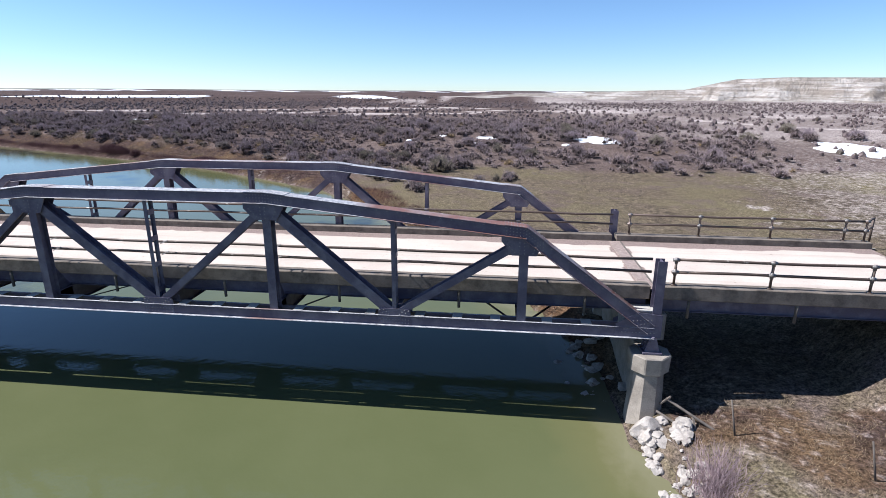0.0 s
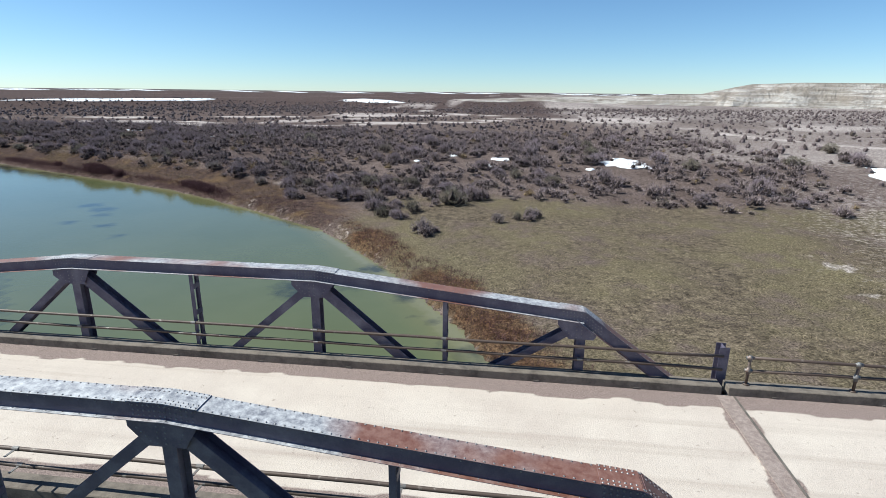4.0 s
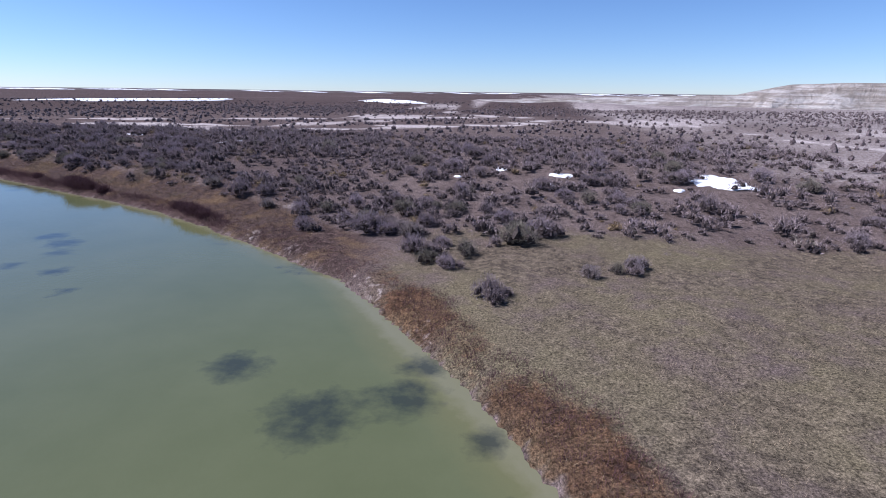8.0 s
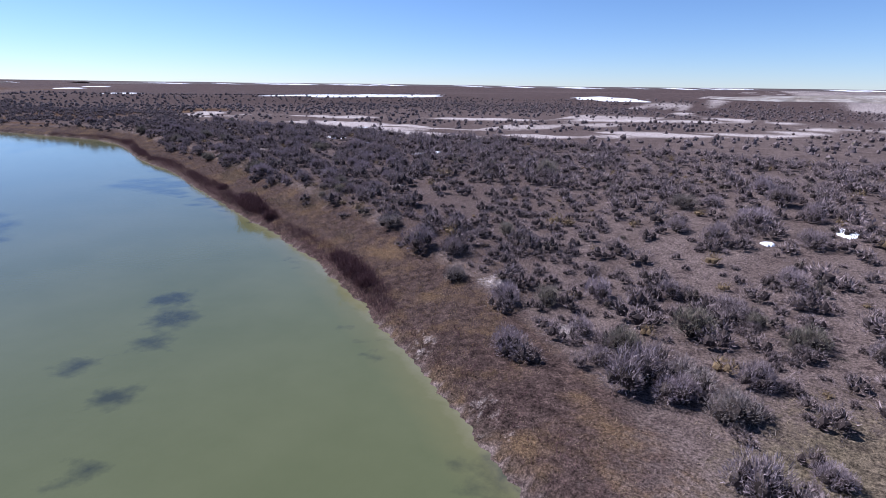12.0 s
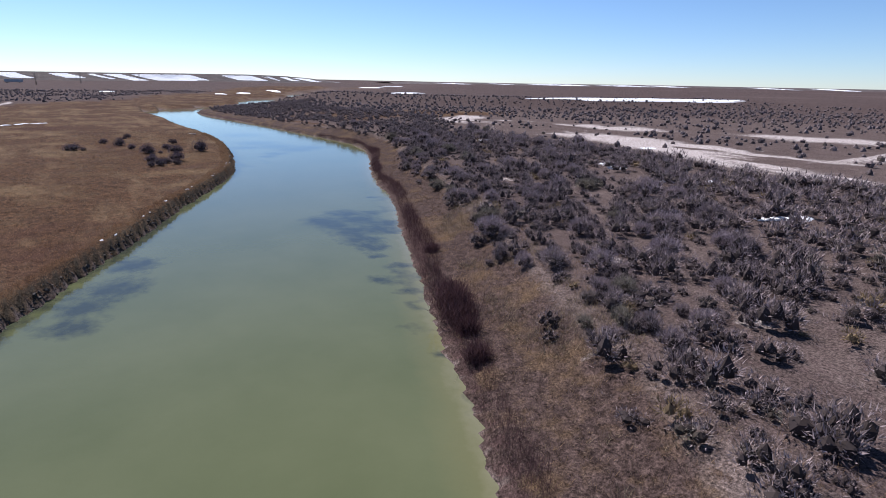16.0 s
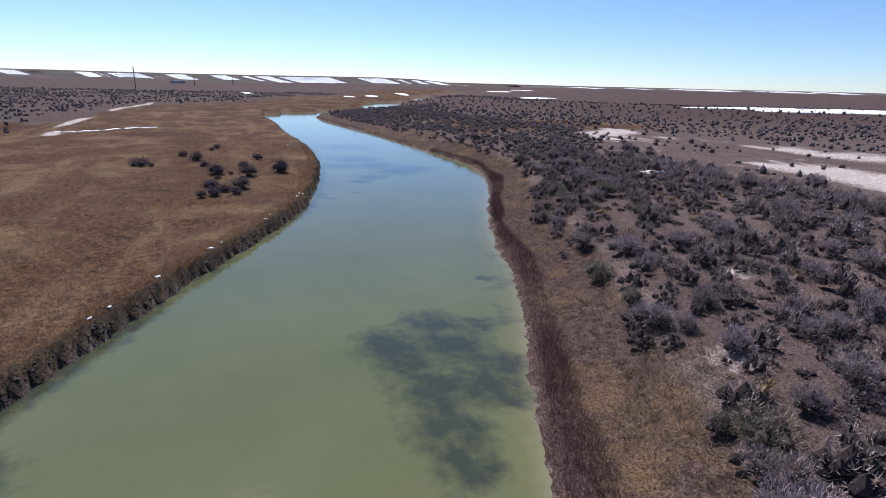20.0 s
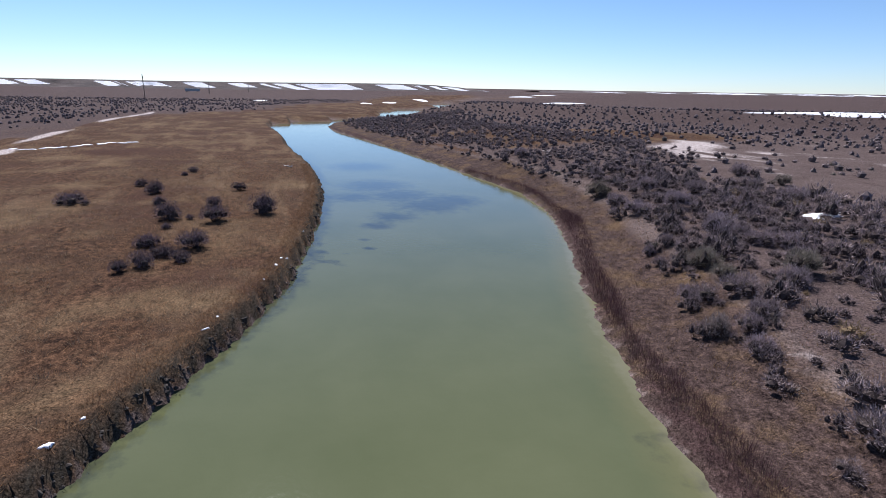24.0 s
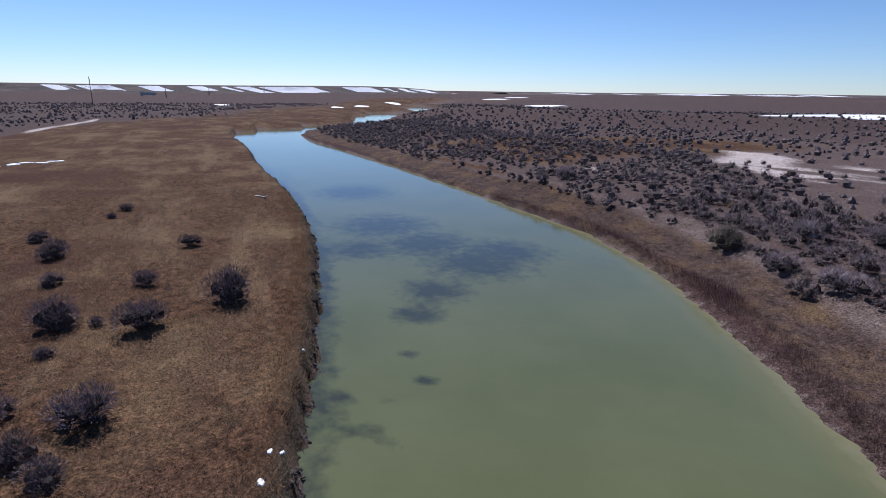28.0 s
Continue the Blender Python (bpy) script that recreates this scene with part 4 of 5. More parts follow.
def pier(x, label):
    """Two tapered octagonal columns with caps, tied by a wall and a beam."""
    p = thing("pier", label, "bridge pier", "piers of the bridge", at=(x, 4, 0))
    for y in (NEAR_Y - 4, FAR_Y - 4):
        bm = bmesh.new()
        bmesh.ops.create_cone(bm, cap_ends=True, segments=8, radius1=0.62, radius2=0.46, depth=3.12, matrix=Matrix.Translation((0, y, 0.31)) @ Matrix.Rotation(radians(22.5), 4, "Z"))
        col = part("column", bm, CONCRETE, p)
        bm = bmesh.new()
        bmesh.ops.create_cone(bm, cap_ends=True, segments=8, radius1=0.60, radius2=0.62, depth=0.55, matrix=Matrix.Translation((0, y, 2.14)) @ Matrix.Rotation(radians(22.5), 4, "Z"))
        bmesh.ops.bevel(bm, geom=bm.edges[:], offset=0.03, segments=1, affect="EDGES")
        part("cap", bm, CONCRETE, p, "chipped concrete cap")
    bm = bmesh.new()
    box(bm, (0.05, -0.34, 0.7), (0.45, 6.4, 2.9), bevel=0.02)
    part("web_wall", bm, CONCRETE, p)
    bm = bmesh.new()
    box(bm, (0.28, -0.17, 2.95), (0.5, 6.2, 0.86), bevel=0.02)
    part("bearing_beam", bm, CONCRETE, p)


pier(0.0, "weathered concrete bridge pier with octagonal columns by the bank")
pier(-SPAN, "weathered concrete bridge pier with octagonal columns by the far bank")
for x, s in ((X_RIGHT, 1), (X_LEFT, -1)):
    bm = bmesh.new()
    box(bm, (x + 0.25 * s, 3.83, 2.9), (0.5, 6.7, 2.1), bevel=0.02)
    tagged(part("abutment", bm, CONCRETE), "weathered concrete abutment at the end of the deck", "abutment", "abutments of the bridge")

# ---------------------------------------------------------------- plants
ICO = bmesh.new()
bmesh.ops.create_icosphere(ICO, subdivisions=1, radius=1)
DOME = np.array([[v.co[:] for v in f.verts] for f in ICO.faces if f.calc_center_median().z > -0.5])
ICO.free()


def shrub(rng, lobes, twigs, size, stems, flat=0.75, thin=0.11, heart=0.48, shade_strength=0.9):
    """A shrub of unit radius: a few uneven mounds of fine twigs round a core coloured dark as inner shade, with thin
    three-sided stems.
    """
    a0 = rng.uniform(0, 6.28)
    az = a0 + np.arange(lobes) * 2.4 + rng.normal(0, 0.3, lobes)
    off = np.sqrt((np.arange(lobes) + 0.25) / lobes) * rng.uniform(0.45, 0.72, lobes)
    rad = rng.uniform(0.34, 0.52, lobes) * (1.25 if lobes < 4 else 1.0)
    mid = np.stack([np.cos(az) * off, np.sin(az) * off, (rad * 0.42 + (0.75 - off) * rng.uniform(0.15, 0.6, lobes)) * flat], -1)
    if lobes == 1:
        rad[:], mid[:] = 0.72, (0, 0, 0.3 * flat)
    fol, core = [], []
    share = np.maximum(3, (twigs * rad**2 / np.sum(rad**2)).astype(int))
    for c, r, k in zip(mid, rad, share):
        d = DOME
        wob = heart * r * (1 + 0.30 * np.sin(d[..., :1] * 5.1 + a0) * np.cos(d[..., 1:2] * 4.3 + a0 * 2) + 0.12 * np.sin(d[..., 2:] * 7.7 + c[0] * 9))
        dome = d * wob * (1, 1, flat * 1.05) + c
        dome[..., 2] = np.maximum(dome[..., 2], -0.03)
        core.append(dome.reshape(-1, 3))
        ph, ct = rng.uniform(0, 6.283, k), rng.uniform(-0.5, 1, k)
        st = np.sqrt(1 - ct * ct)
        way = np.stack([np.cos(ph) * st, np.sin(ph) * st, ct], -1)
        foot = c + way * (r * rng.uniform(0.45, 1.0, (k, 1)) ** 0.7) * (1, 1, flat * 1.05)
        foot[:, 2] = np.maximum(foot[:, 2], 0.0)
        w = way + (0, 0, 0.55) + rng.normal(0, 0.42, (k, 3))
        w /= np.linalg.norm(w, axis=1)[:, None] + 1e-9
        side = np.cross(w, rng.normal(0, 1, (k, 3)))
        side /= np.linalg.norm(side, axis=1)[:, None] + 1e-9
        s = size * rng.uniform(0.5, 1.5, (k, 1))
        fol.append(np.stack([foot - side * s * thin, foot + side * s * thin, foot + w * s], 1).reshape(-1, 3))
    fol, core = np.vstack(fol), np.vstack(core)
    st = []
    for i in range(stems):
        j = rng.randint(lobes)
        a, b = np.array([rng.normal(0, 0.06), rng.normal(0, 0.06), -0.03]), mid[j] + rng.normal(0, 0.6, 3) * rad[j] * (1, 1, 0.7) + (0, 0, 0.12)
        s = np.cross(b - a, rng.normal(0, 1, 3))
        s /= np.linalg.norm(s) + 1e-9
        s2 = np.cross(b - a, s)
        s2 /= np.linalg.norm(s2) + 1e-9
        for u, v in ((s, s2), (s2, -s), (-s, -s2)):
            st += [a + u * 0.02, a + v * 0.02, b]
    # core corners carry the painted shade, twigs none
    massed_one = np.hstack([np.vstack([fol, core]), np.r_[np.zeros(len(fol)), np.full(len(core), shade_strength)][:, None]])
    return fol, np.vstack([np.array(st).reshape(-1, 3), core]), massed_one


def tri_mesh(name, corners):
    return mesh_from(name, corners, np.arange(len(corners)).reshape(-1, 3))


rng = np.random.RandomState(3)
DETAIL = [shrub(rng, k, 2400, 0.11, 26, f * 1.15, 0.083) for k, f in ((7, 0.95), (6, 0.8), (9, 1.0), (5, 0.9), (8, 0.85), (6, 0.75), (7, 1.05), (10, 0.8))]
SLOPE = [shrub(rng, k, 420, 0.155, 0, f * 1.15, 0.10)[2] for k, f in ((5, 0.95), (4, 0.8), (6, 1.0), (3, 0.9), (5, 0.75), (4, 1.05))]
CLUMP = [shrub(rng, k, 900, 0.12, 0, f * 1.1, 0.095)[2] for k, f in ((6, 1.05), (5, 0.95), (7, 1.15), (4, 1.0))]
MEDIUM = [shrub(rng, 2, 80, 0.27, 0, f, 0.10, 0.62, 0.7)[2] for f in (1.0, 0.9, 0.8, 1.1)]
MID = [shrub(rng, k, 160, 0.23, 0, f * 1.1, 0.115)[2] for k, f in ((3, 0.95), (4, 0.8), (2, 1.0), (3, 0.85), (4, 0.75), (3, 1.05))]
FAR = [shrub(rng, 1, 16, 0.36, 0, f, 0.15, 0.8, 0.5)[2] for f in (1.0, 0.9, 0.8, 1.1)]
DETAIL_MESH = []
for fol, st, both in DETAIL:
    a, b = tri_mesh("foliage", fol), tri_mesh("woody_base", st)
    a.materials.append(SAGE_LEAF), b.materials.append(SAGE_STEM_AND_SHADE)
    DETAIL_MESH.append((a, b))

DARK_MESH = []
for fol, st in DETAIL_MESH:
    a = fol.copy()
    a.materials[0] = DARK_LEAF
    DARK_MESH.append((a, st))


def scatter(x0, x1, y0, y1, cell, seed):
    r = np.random.RandomState(seed)
    x, y = np.meshgrid(np.arange(x0, x1, cell), np.arange(y0, y1, cell))
    x, y = x.ravel() + r.uniform(-0.5, 0.5, x.size) * cell * 0.95, y.ravel() + r.uniform(-0.5, 0.5, y.size) * cell * 0.95
    return x, y, r


def road_gap(x, y):
    return np.minimum.reduce([line_distance(r, x, y) / w for r, w in ((ROAD_A, 8.0), (ROAD_B, 7.5), (ROAD_E, 5.5), (ROAD_C, 3.2), (ROAD_D, 5.0))])


def brush_density(x, y):
    dr, dl, wet = river_sides(x, y)
    d = np.minimum(dr, dl)
    right = (dr < dl) & ~wet
    n1, n2 = fnoise(x, y, 11, 3), fnoise(x + 77, y, 40, 3)
    upland = right * smooth((y - 42 - 5 * (n1 - 0.5) + np.clip(-x - 18, 0, 30) * 0.4) / 8) * smooth((d - np.where(x < -45, 4.2, 5.4) - 4 * (n1 - 0.5)) / 2.5)
    thick = 0.62 + 0.38 * smooth((-x + 8 + 25 * (n2 - 0.5)) / 40)
    p = upland * thick * np.clip(0.85 + 2.4 * (n1 - 0.45), 0.3, 1)
    p = np.clip(p * (1 + 0.15 * smooth((15 - d) / 6)), 0, 1) * np.where(d < 18, 1, 0.92)
    p = np.where((x < -45) & (d < 34), np.clip(p * np.where(d < 13, 0.85, 0.95), 0, 1), p)
    p = p * np.where(road_gap(x, y) < 1, 0.10, 1) * np.where((fnoise(x - 77, y + 31, 46) > 0.6) & (d > 40), 0.4, 1)
    left = (~right) & ~wet
    p = np.where(left, 0.85 * smooth((d - 52) / 22) * smooth((n1 - 0.36) / 0.15), p)
    p = np.where(left & (road_gap(x, y) < 1), 0, p)
    return np.where(wet, 0, p), d, right, n2


# shrubs that the camera passes close by: each a plant of its own, with its place and half width
LEFT_BANK = [(-170.7, 52.6, 0.74), (-167.2, 51.9, 0.47), (-160, 48.2, 0.79), (-155.2, 59.2, 0.92), (-154.6, 50.6, 1.32), (-150.7, 43.4, 1.28), (-149.6, 44.9, 0.5), (-147.8, 52, 0.65), (-146.7, 57.2, 0.8), 
    (-142.6, 62.1, 1.41), (-141, 53.7, 1.24), (-140.7, 55.6, 0.46), (-139.5, 57.8, 1.29), (-137.5, 54.1, 0.44), (-132.6, 53.6, 0.96), (-131.2, 57.1, 1.24), (-129.6, 55, 0.97), (-128.2, 56.4, 0.77), 
    (-127.4, 54.1, 0.92), (-126.4, 52.9, 0.61)]
TERRACE_WEST = [(-168.3, 102.3, 1.6), (-139.6, 97.6, 1.6), (-139.6, 117.5, 1.6), (-136.2, 101.4, 1.52), (-133.7, 96.1, 1.39), (-133.3, 105.1, 1.6), (-133, 112.4, 1.6), (-132.4, 116.2, 1.11), (-129.5, 95.3, 1.54), 
    (-128.3, 98.6, 1.58), (-125, 109, 1.6), (-121, 96.6, 1.6), (-120, 90.7, 1), (-119.9, 89.1, 0.73), (-119.1, 94.3, 1.47), (-118.2, 95.6, 1.06), (-117.3, 88.1, 0.69), (-116.4, 95.8, 1.29), 
    (-115.2, 96.8, 1.21), (-114.5, 89.2, 1.17), (-113.1, 108.5, 1.6), (-112.1, 88.3, 0.9), (-111.6, 85.6, 1.1), (-110.5, 92.4, 1.6), (-110, 87.5, 1.3), (-109.4, 90.4, 1.21), (-107.6, 83.7, 1.04)]
TERRACE_BEND = [(-107.2, 85.9, 1.02), (-106.6, 84.6, 0.81), (-106.6, 107.2, 1.6), (-105.1, 83.7, 0.88), (-103.9, 113.7, 1.6), (-101.5, 89.8, 1.45), (-98.2, 81.6, 1.5), (-97.1, 100.8, 1.6), (-95.7, 107.3, 1.6), 
    (-94.3, 82.5, 1.6), (-94.1, 91, 1.42), (-93.1, 86, 1.2), (-92.3, 79, 1.43), (-91.4, 82.3, 0.94), (-87.7, 93.5, 1.18), (-87.5, 77.7, 1.01), (-85.5, 89, 1.13), (-85.2, 93.2, 1.31), 
    (-84.8, 79.9, 1.18), (-84.7, 76.8, 1.39), (-83.2, 77.5, 0.85), (-80.6, 86.1, 1.06), (-80.5, 77.5, 1.2), (-80.4, 82, 1.11), (-79.9, 83.2, 1.04), (-78.2, 88, 1.6), (-76.8, 73.2, 0.66)]
TERRACE_SLOPE = [(-76.5, 79.3, 1.34), (-76.1, 76.2, 1), (-75.7, 73.7, 1.38), (-73.8, 72.6, 1.28), (-72.4, 71.4, 1.52), (-71.4, 88.4, 1.6), (-71.1, 71.9, 0.72), (-69.8, 90.5, 1.23), (-68.2, 80.4, 0.96), 
    (-68.1, 68.9, 0.83), (-67.5, 75.7, 1.43), (-65.5, 68.9, 0.89), (-64.3, 78.5, 1.08), (-64.2, 81.6, 1.6), (-63.6, 69.4, 1.43), (-62.9, 85.2, 1.6), (-61.1, 71, 1.36), (-60.2, 75.9, 1.52), 
    (-58.9, 79.9, 0.98), (-58.8, 68.2, 0.9), (-58.5, 67.1, 0.58), (-58, 69.1, 1.01), (-57.2, 79, 1.33), (-57, 65.3, 0.56), (-55.7, 66.3, 0.8), (-55.4, 65.2, 0.6), (-54.7, 73.1, 1.04), 
    (-54.5, 69.2, 0.6)]
SLOPE_LIP = [(-54.4, 66.6, 0.87), (-53.2, 69, 0.82), (-52.7, 66, 0.93), (-44.7, 59.5, 1.16), (-40.2, 56.7, 1.53), (-39.7, 81.7, 1.5), (-37.3, 56.8, 1.33), (-35.9, 62, 0.98), (-35.4, 53.5, 0.89), 
    (-31.4, 51.7, 1.19), (-29.2, 52.8, 0.86), (-29.1, 47, 1.13), (-26.9, 54.5, 1.13), (-26.6, 50, 0.82), (-25.1, 47.8, 0.82), (-25.1, 74.2, 1.36), (-24.7, 67.8, 1.26), (-24.2, 49.2, 1.23), 
    (-23.5, 46.6, 1.55), (-23.4, 56.4, 0.94), (-23, 75.9, 1.11), (-21.8, 52.2, 1.3), (-21.7, 46.4, 1.06), (-21.6, 65.8, 1.4), (-21.5, 47.7, 1.16), (-20.2, 55, 1.25), (-20, 72.7, 1.1)]
SLOPE_NEAR = [(-19.9, 70.6, 1.56), (-19.7, 45.9, 0.96), (-19.5, 81.4, 1.6), (-19.2, 54.5, 0.65), (-19.1, 48.6, 1.08), (-18.7, 42.4, 1.29), (-18.1, 77.4, 1.55), (-17.5, 40.2, 0.92), (-17.5, 59.8, 1.14), 
    (-17.1, 52.9, 1.14), (-16.8, 43.8, 0.8), (-16.2, 67.1, 1.32), (-16, 38.8, 0.93), (-15.8, 73.6, 1.11), (-15, 41.8, 1.02), (-14.4, 52.4, 0.89), (-12.8, 34.4, 0.97), (-12.8, 49.8, 0.98), 
    (-11.4, 44.4, 1.55), (-10.6, 70.3, 0.82), (-9.9, 46.7, 1.39), (-9.4, 60.3, 1.26), (-7.4, 57.7, 1.15), (-6.8, 38.4, 0.78), (-5.5, 76.7, 1.18), (-5.4, 56.8, 1), (-5.1, 39.3, 0.53)]
MEADOW_EDGE = [(-4.6, 63, 1.24), (-4, 39.8, 0.9), (-3.4, 67.8, 1.6), (-2.9, 53.9, 0.78), (-2.8, 63.3, 1.05), (-2.7, 76.8, 1.45), (-2.5, 57.7, 0.94), (-1.6, 55.9, 1.03), (-1.1, 54, 1.15), 
    (0.4, 80.6, 1.27), (2.6, 74.4, 1.3), (4.8, 55.6, 1.18), (4.8, 68.7, 1.6), (5.1, 65.2, 1.6), (5.7, 80.1, 1.29), (10.8, 85.7, 1.58), (12.9, 48.3, 1.22), (13.3, 67, 1.6), 
    (16.3, 63.3, 1.17), (17, 53.2, 0.89), (20.5, 53.1, 1.6), (21.7, 50.2, 0.66), (22.2, 47.6, 0.78), (24.4, 45.7, 0.84), (29.6, 66, 1.6), (38.6, 69, 1.6), (42.2, 82.3, 1.6), 
    (46.4, 70.7, 1.6)]
RIGHT_BANK = TERRACE_WEST + TERRACE_BEND + TERRACE_SLOPE + SLOPE_LIP + SLOPE_NEAR + MEADOW_EDGE
r = np.random.RandomState(11)
for k, (px, py, s) in enumerate(LEFT_BANK + RIGHT_BANK):
    left_bank = k < len(LEFT_BANK)
    s = s * 1.2 if left_bank else s
    fol, st = (DARK_MESH if left_bank else DETAIL_MESH)[r.randint(len(DETAIL_MESH))]
    e = new("sagebrush")
    tagged(e, "dark grey-brown leafless rounded shrub in rust-coloured grass" if left_bank else "large mauve-grey sagebrush shrub on dry soil" if s > 1.2 else "grey-brown sagebrush shrub on dry pinkish soil", "shrub", "shrubs by the river")
    e.matrix_world = pose(px, py, float(ground_at(px, py)) - 0.03, r.uniform(-5, 5), r.uniform(-5, 5), r.uniform(0, 360)) @ Matrix.Diagonal((s * r.uniform(0.9, 1.1), s * r.uniform(0.9, 1.1), (1.12 * s if left_bank else 1.22 * s ** 0.85) * r.uniform(0.85, 1.1), 1))
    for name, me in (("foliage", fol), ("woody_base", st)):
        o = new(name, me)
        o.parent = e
        if name == "woody_base":
            tagged(o, kind="stuff")

# the smaller ones between them
x, y, r = scatter(-150, 30, 30, 112, 1.18, 11)
p, d, right, n2 = brush_density(x, y)
keep = r.rand(x.size) < p
x, y, d, n2 = x[keep], y[keep], d[keep], n2[keep]
size = (0.24 + 0.62 * r.rand(x.size) ** 1.7) * (0.75 + 0.5 * n2) * (1 + 0.25 * smooth((-x - 20) / 40))
free = np.ones(x.size, bool)
for px, py, s in RIGHT_BANK:
    free &= np.hypot(x - px, y - py) > 0.75 * s + 0.5 * size
x, y, d, n2, size = x[free], y[free], d[free], n2[free], size[free]


def massed(name, kinds, x, y, s, mat, label, category, seed):
    """One mesh of many plants set on the ground."""
    r = np.random.RandomState(seed)
    z = ground_at(x, y) - 0.03
    which, turn = r.randint(0, len(kinds), x.size), r.uniform(0, 2 * np.pi, x.size)
    # wood collects the core's shade weight for each corner
    out, wood = [], []
    for k, shape in enumerate(kinds):
        i = np.where(which == k)[0]
        if not len(i):
            continue
        c, sn = np.cos(turn[i])[:, None], np.sin(turn[i])[:, None]
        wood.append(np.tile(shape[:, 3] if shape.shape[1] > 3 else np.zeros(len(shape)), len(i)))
        v = shape[None, :, :3] * s[i][:, None, None]
        out.append(np.stack([v[..., 0] * c - v[..., 1] * sn + x[i][:, None], v[..., 0] * sn + v[..., 1] * c + y[i][:, None], v[..., 2] * r.uniform(0.8, 1.2, (len(i), 1)) + z[i][:, None]], -1).reshape(-1, 3))
    me = tri_mesh(name, np.vstack(out))
    add_attribute(me, "core_shade", np.concatenate(wood))
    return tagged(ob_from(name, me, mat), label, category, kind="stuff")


r = np.random.RandomState(19)
more = []
for px, py, s in RIGHT_BANK:
    for _ in range(r.choice([0, 1, 2, 3] if px > -45 else [0, 1, 1, 2])):
        a, far_off = r.uniform(0, 2 * np.pi), s * r.uniform(0.75, 1.25)
        more.append((px + far_off * math.cos(a), py + far_off * math.sin(a), s * r.uniform(0.35, 0.75)))
more = np.array(more)
mdr, mdl, mwet = river_sides(more[:, 0], more[:, 1])
more = more[~mwet & (mdr > 3.2)]
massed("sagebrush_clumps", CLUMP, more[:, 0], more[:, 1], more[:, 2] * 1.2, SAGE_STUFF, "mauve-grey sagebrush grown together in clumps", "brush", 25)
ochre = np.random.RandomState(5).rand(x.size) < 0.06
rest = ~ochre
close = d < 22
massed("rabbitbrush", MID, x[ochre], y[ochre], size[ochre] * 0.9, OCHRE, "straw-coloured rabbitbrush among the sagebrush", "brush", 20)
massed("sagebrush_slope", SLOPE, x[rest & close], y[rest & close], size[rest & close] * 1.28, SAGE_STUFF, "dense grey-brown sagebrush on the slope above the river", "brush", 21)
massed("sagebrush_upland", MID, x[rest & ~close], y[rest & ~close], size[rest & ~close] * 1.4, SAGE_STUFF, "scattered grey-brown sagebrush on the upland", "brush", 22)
x, y, r = scatter(-330, 190, -90, 330, 2.65, 12)
p, d, right, n2 = brush_density(x, y)
keep = (r.rand(x.size) < p * 0.9) & ~((x > -150) & (x < 30) & (y > 30) & (y < 112)) & ~((x > -300) & (x < -148) & (y > 84) & (y < 140) & right & (d < 38))
x, y = x[keep], y[keep]
x3, y3, r3 = scatter(-300, -148, 84, 140, 1.35, 15)
p3, d3, right3, n3 = brush_density(x3, y3)
k3 = (r3.rand(x3.size) < p3) & right3 & (d3 < 38) & ((x3 < -150) | (y3 > 112))
massed("sagebrush_bend", MEDIUM, x3[k3], y3[k3], 0.5 + 0.75 * r3.rand(k3.sum()) ** 1.6, SAGE_STUFF, "dense grey-brown sagebrush inside the river bend", "brush", 26)
x2, y2, r2 = scatter(-560, -330, -170, 240, 3.2, 13)
p2 = brush_density(x2, y2)[0]
k2 = r2.rand(x2.size) < p2
x, y = np.concatenate([x, x2[k2]]), np.concatenate([y, y2[k2]])
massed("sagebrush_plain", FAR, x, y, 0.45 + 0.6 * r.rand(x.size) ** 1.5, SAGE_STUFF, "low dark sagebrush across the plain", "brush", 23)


# low dead scrub and litter between the shrubs
SCRUB = [shrub(rng, 2, 26, 0.6, 0, f, 0.05)[0] for f in (0.5, 0.6, 0.4, 0.7)]
x, y, r = scatter(-135, 22, 36, 112, 0.85, 14)
p, d, right, n2 = brush_density(x, y)
keep = (r.rand(x.size) < np.clip(p * 1.2, 0, 0.85) * smooth((60 - d) / 30) * 0.8)
massed("low_scrub", SCRUB, x[keep], y[keep], 0.12 + 0.2 * r.rand(keep.sum()), SAGE_STUFF, "low dead scrub and litter between the sagebrush", "brush", 24)


def blades(rng, k, height, lean, width, foot=0.09):
    """A tuft: k thin blades from one foot."""
    a = rng.uniform(0, 2 * np.pi, k)
    b = a + rng.normal(0, 0.8, k)
    base = np.stack([np.cos(a), np.sin(a), np.zeros(k)], -1) * rng.uniform(0, 1, (k, 1)) ** 0.5 * foot
    tip = base + np.stack([np.cos(b) * lean, np.sin(b) * lean, np.ones(k)], -1) * height * rng.uniform(0.4, 1.2, (k, 1))
    s = np.stack([-np.sin(b), np.cos(b), np.zeros(k)], -1) * width
    return np.stack([base - s, base + s, tip], 1).reshape(-1, 3)


TUFTS = [blades(rng, 13, 0.115, 1.2, 0.008, 0.26) for _ in range(7)]
STRAW = [blades(rng, 14, 0.26, 0.9, 0.009, 0.22) for _ in range(6)]
REEDS = [blades(rng, 14, 1.0, 0.55, 0.008, 0.3) for _ in range(6)]
# meadow and river bench: tan grass
x, y, r = scatter(-60, 20, 9, 66, 0.36, 31)
dr, dl, wet = river_sides(x, y)
keep = ~wet & (dr < dl) & (r.rand(x.size) < np.where(x > -24, smooth((53 - y) / 8), smooth((9 - dr) / 4)) * 0.8 * np.clip(fnoise(x, y, 3, 3) * 1.8 - 0.3, 0.1, 1))
massed("meadow_grass", TUFTS, x[keep], y[keep], 0.6 + 0.7 * r.rand(keep.sum()), GRASS, "short tan dry grass of the river meadow", "grass", 32)
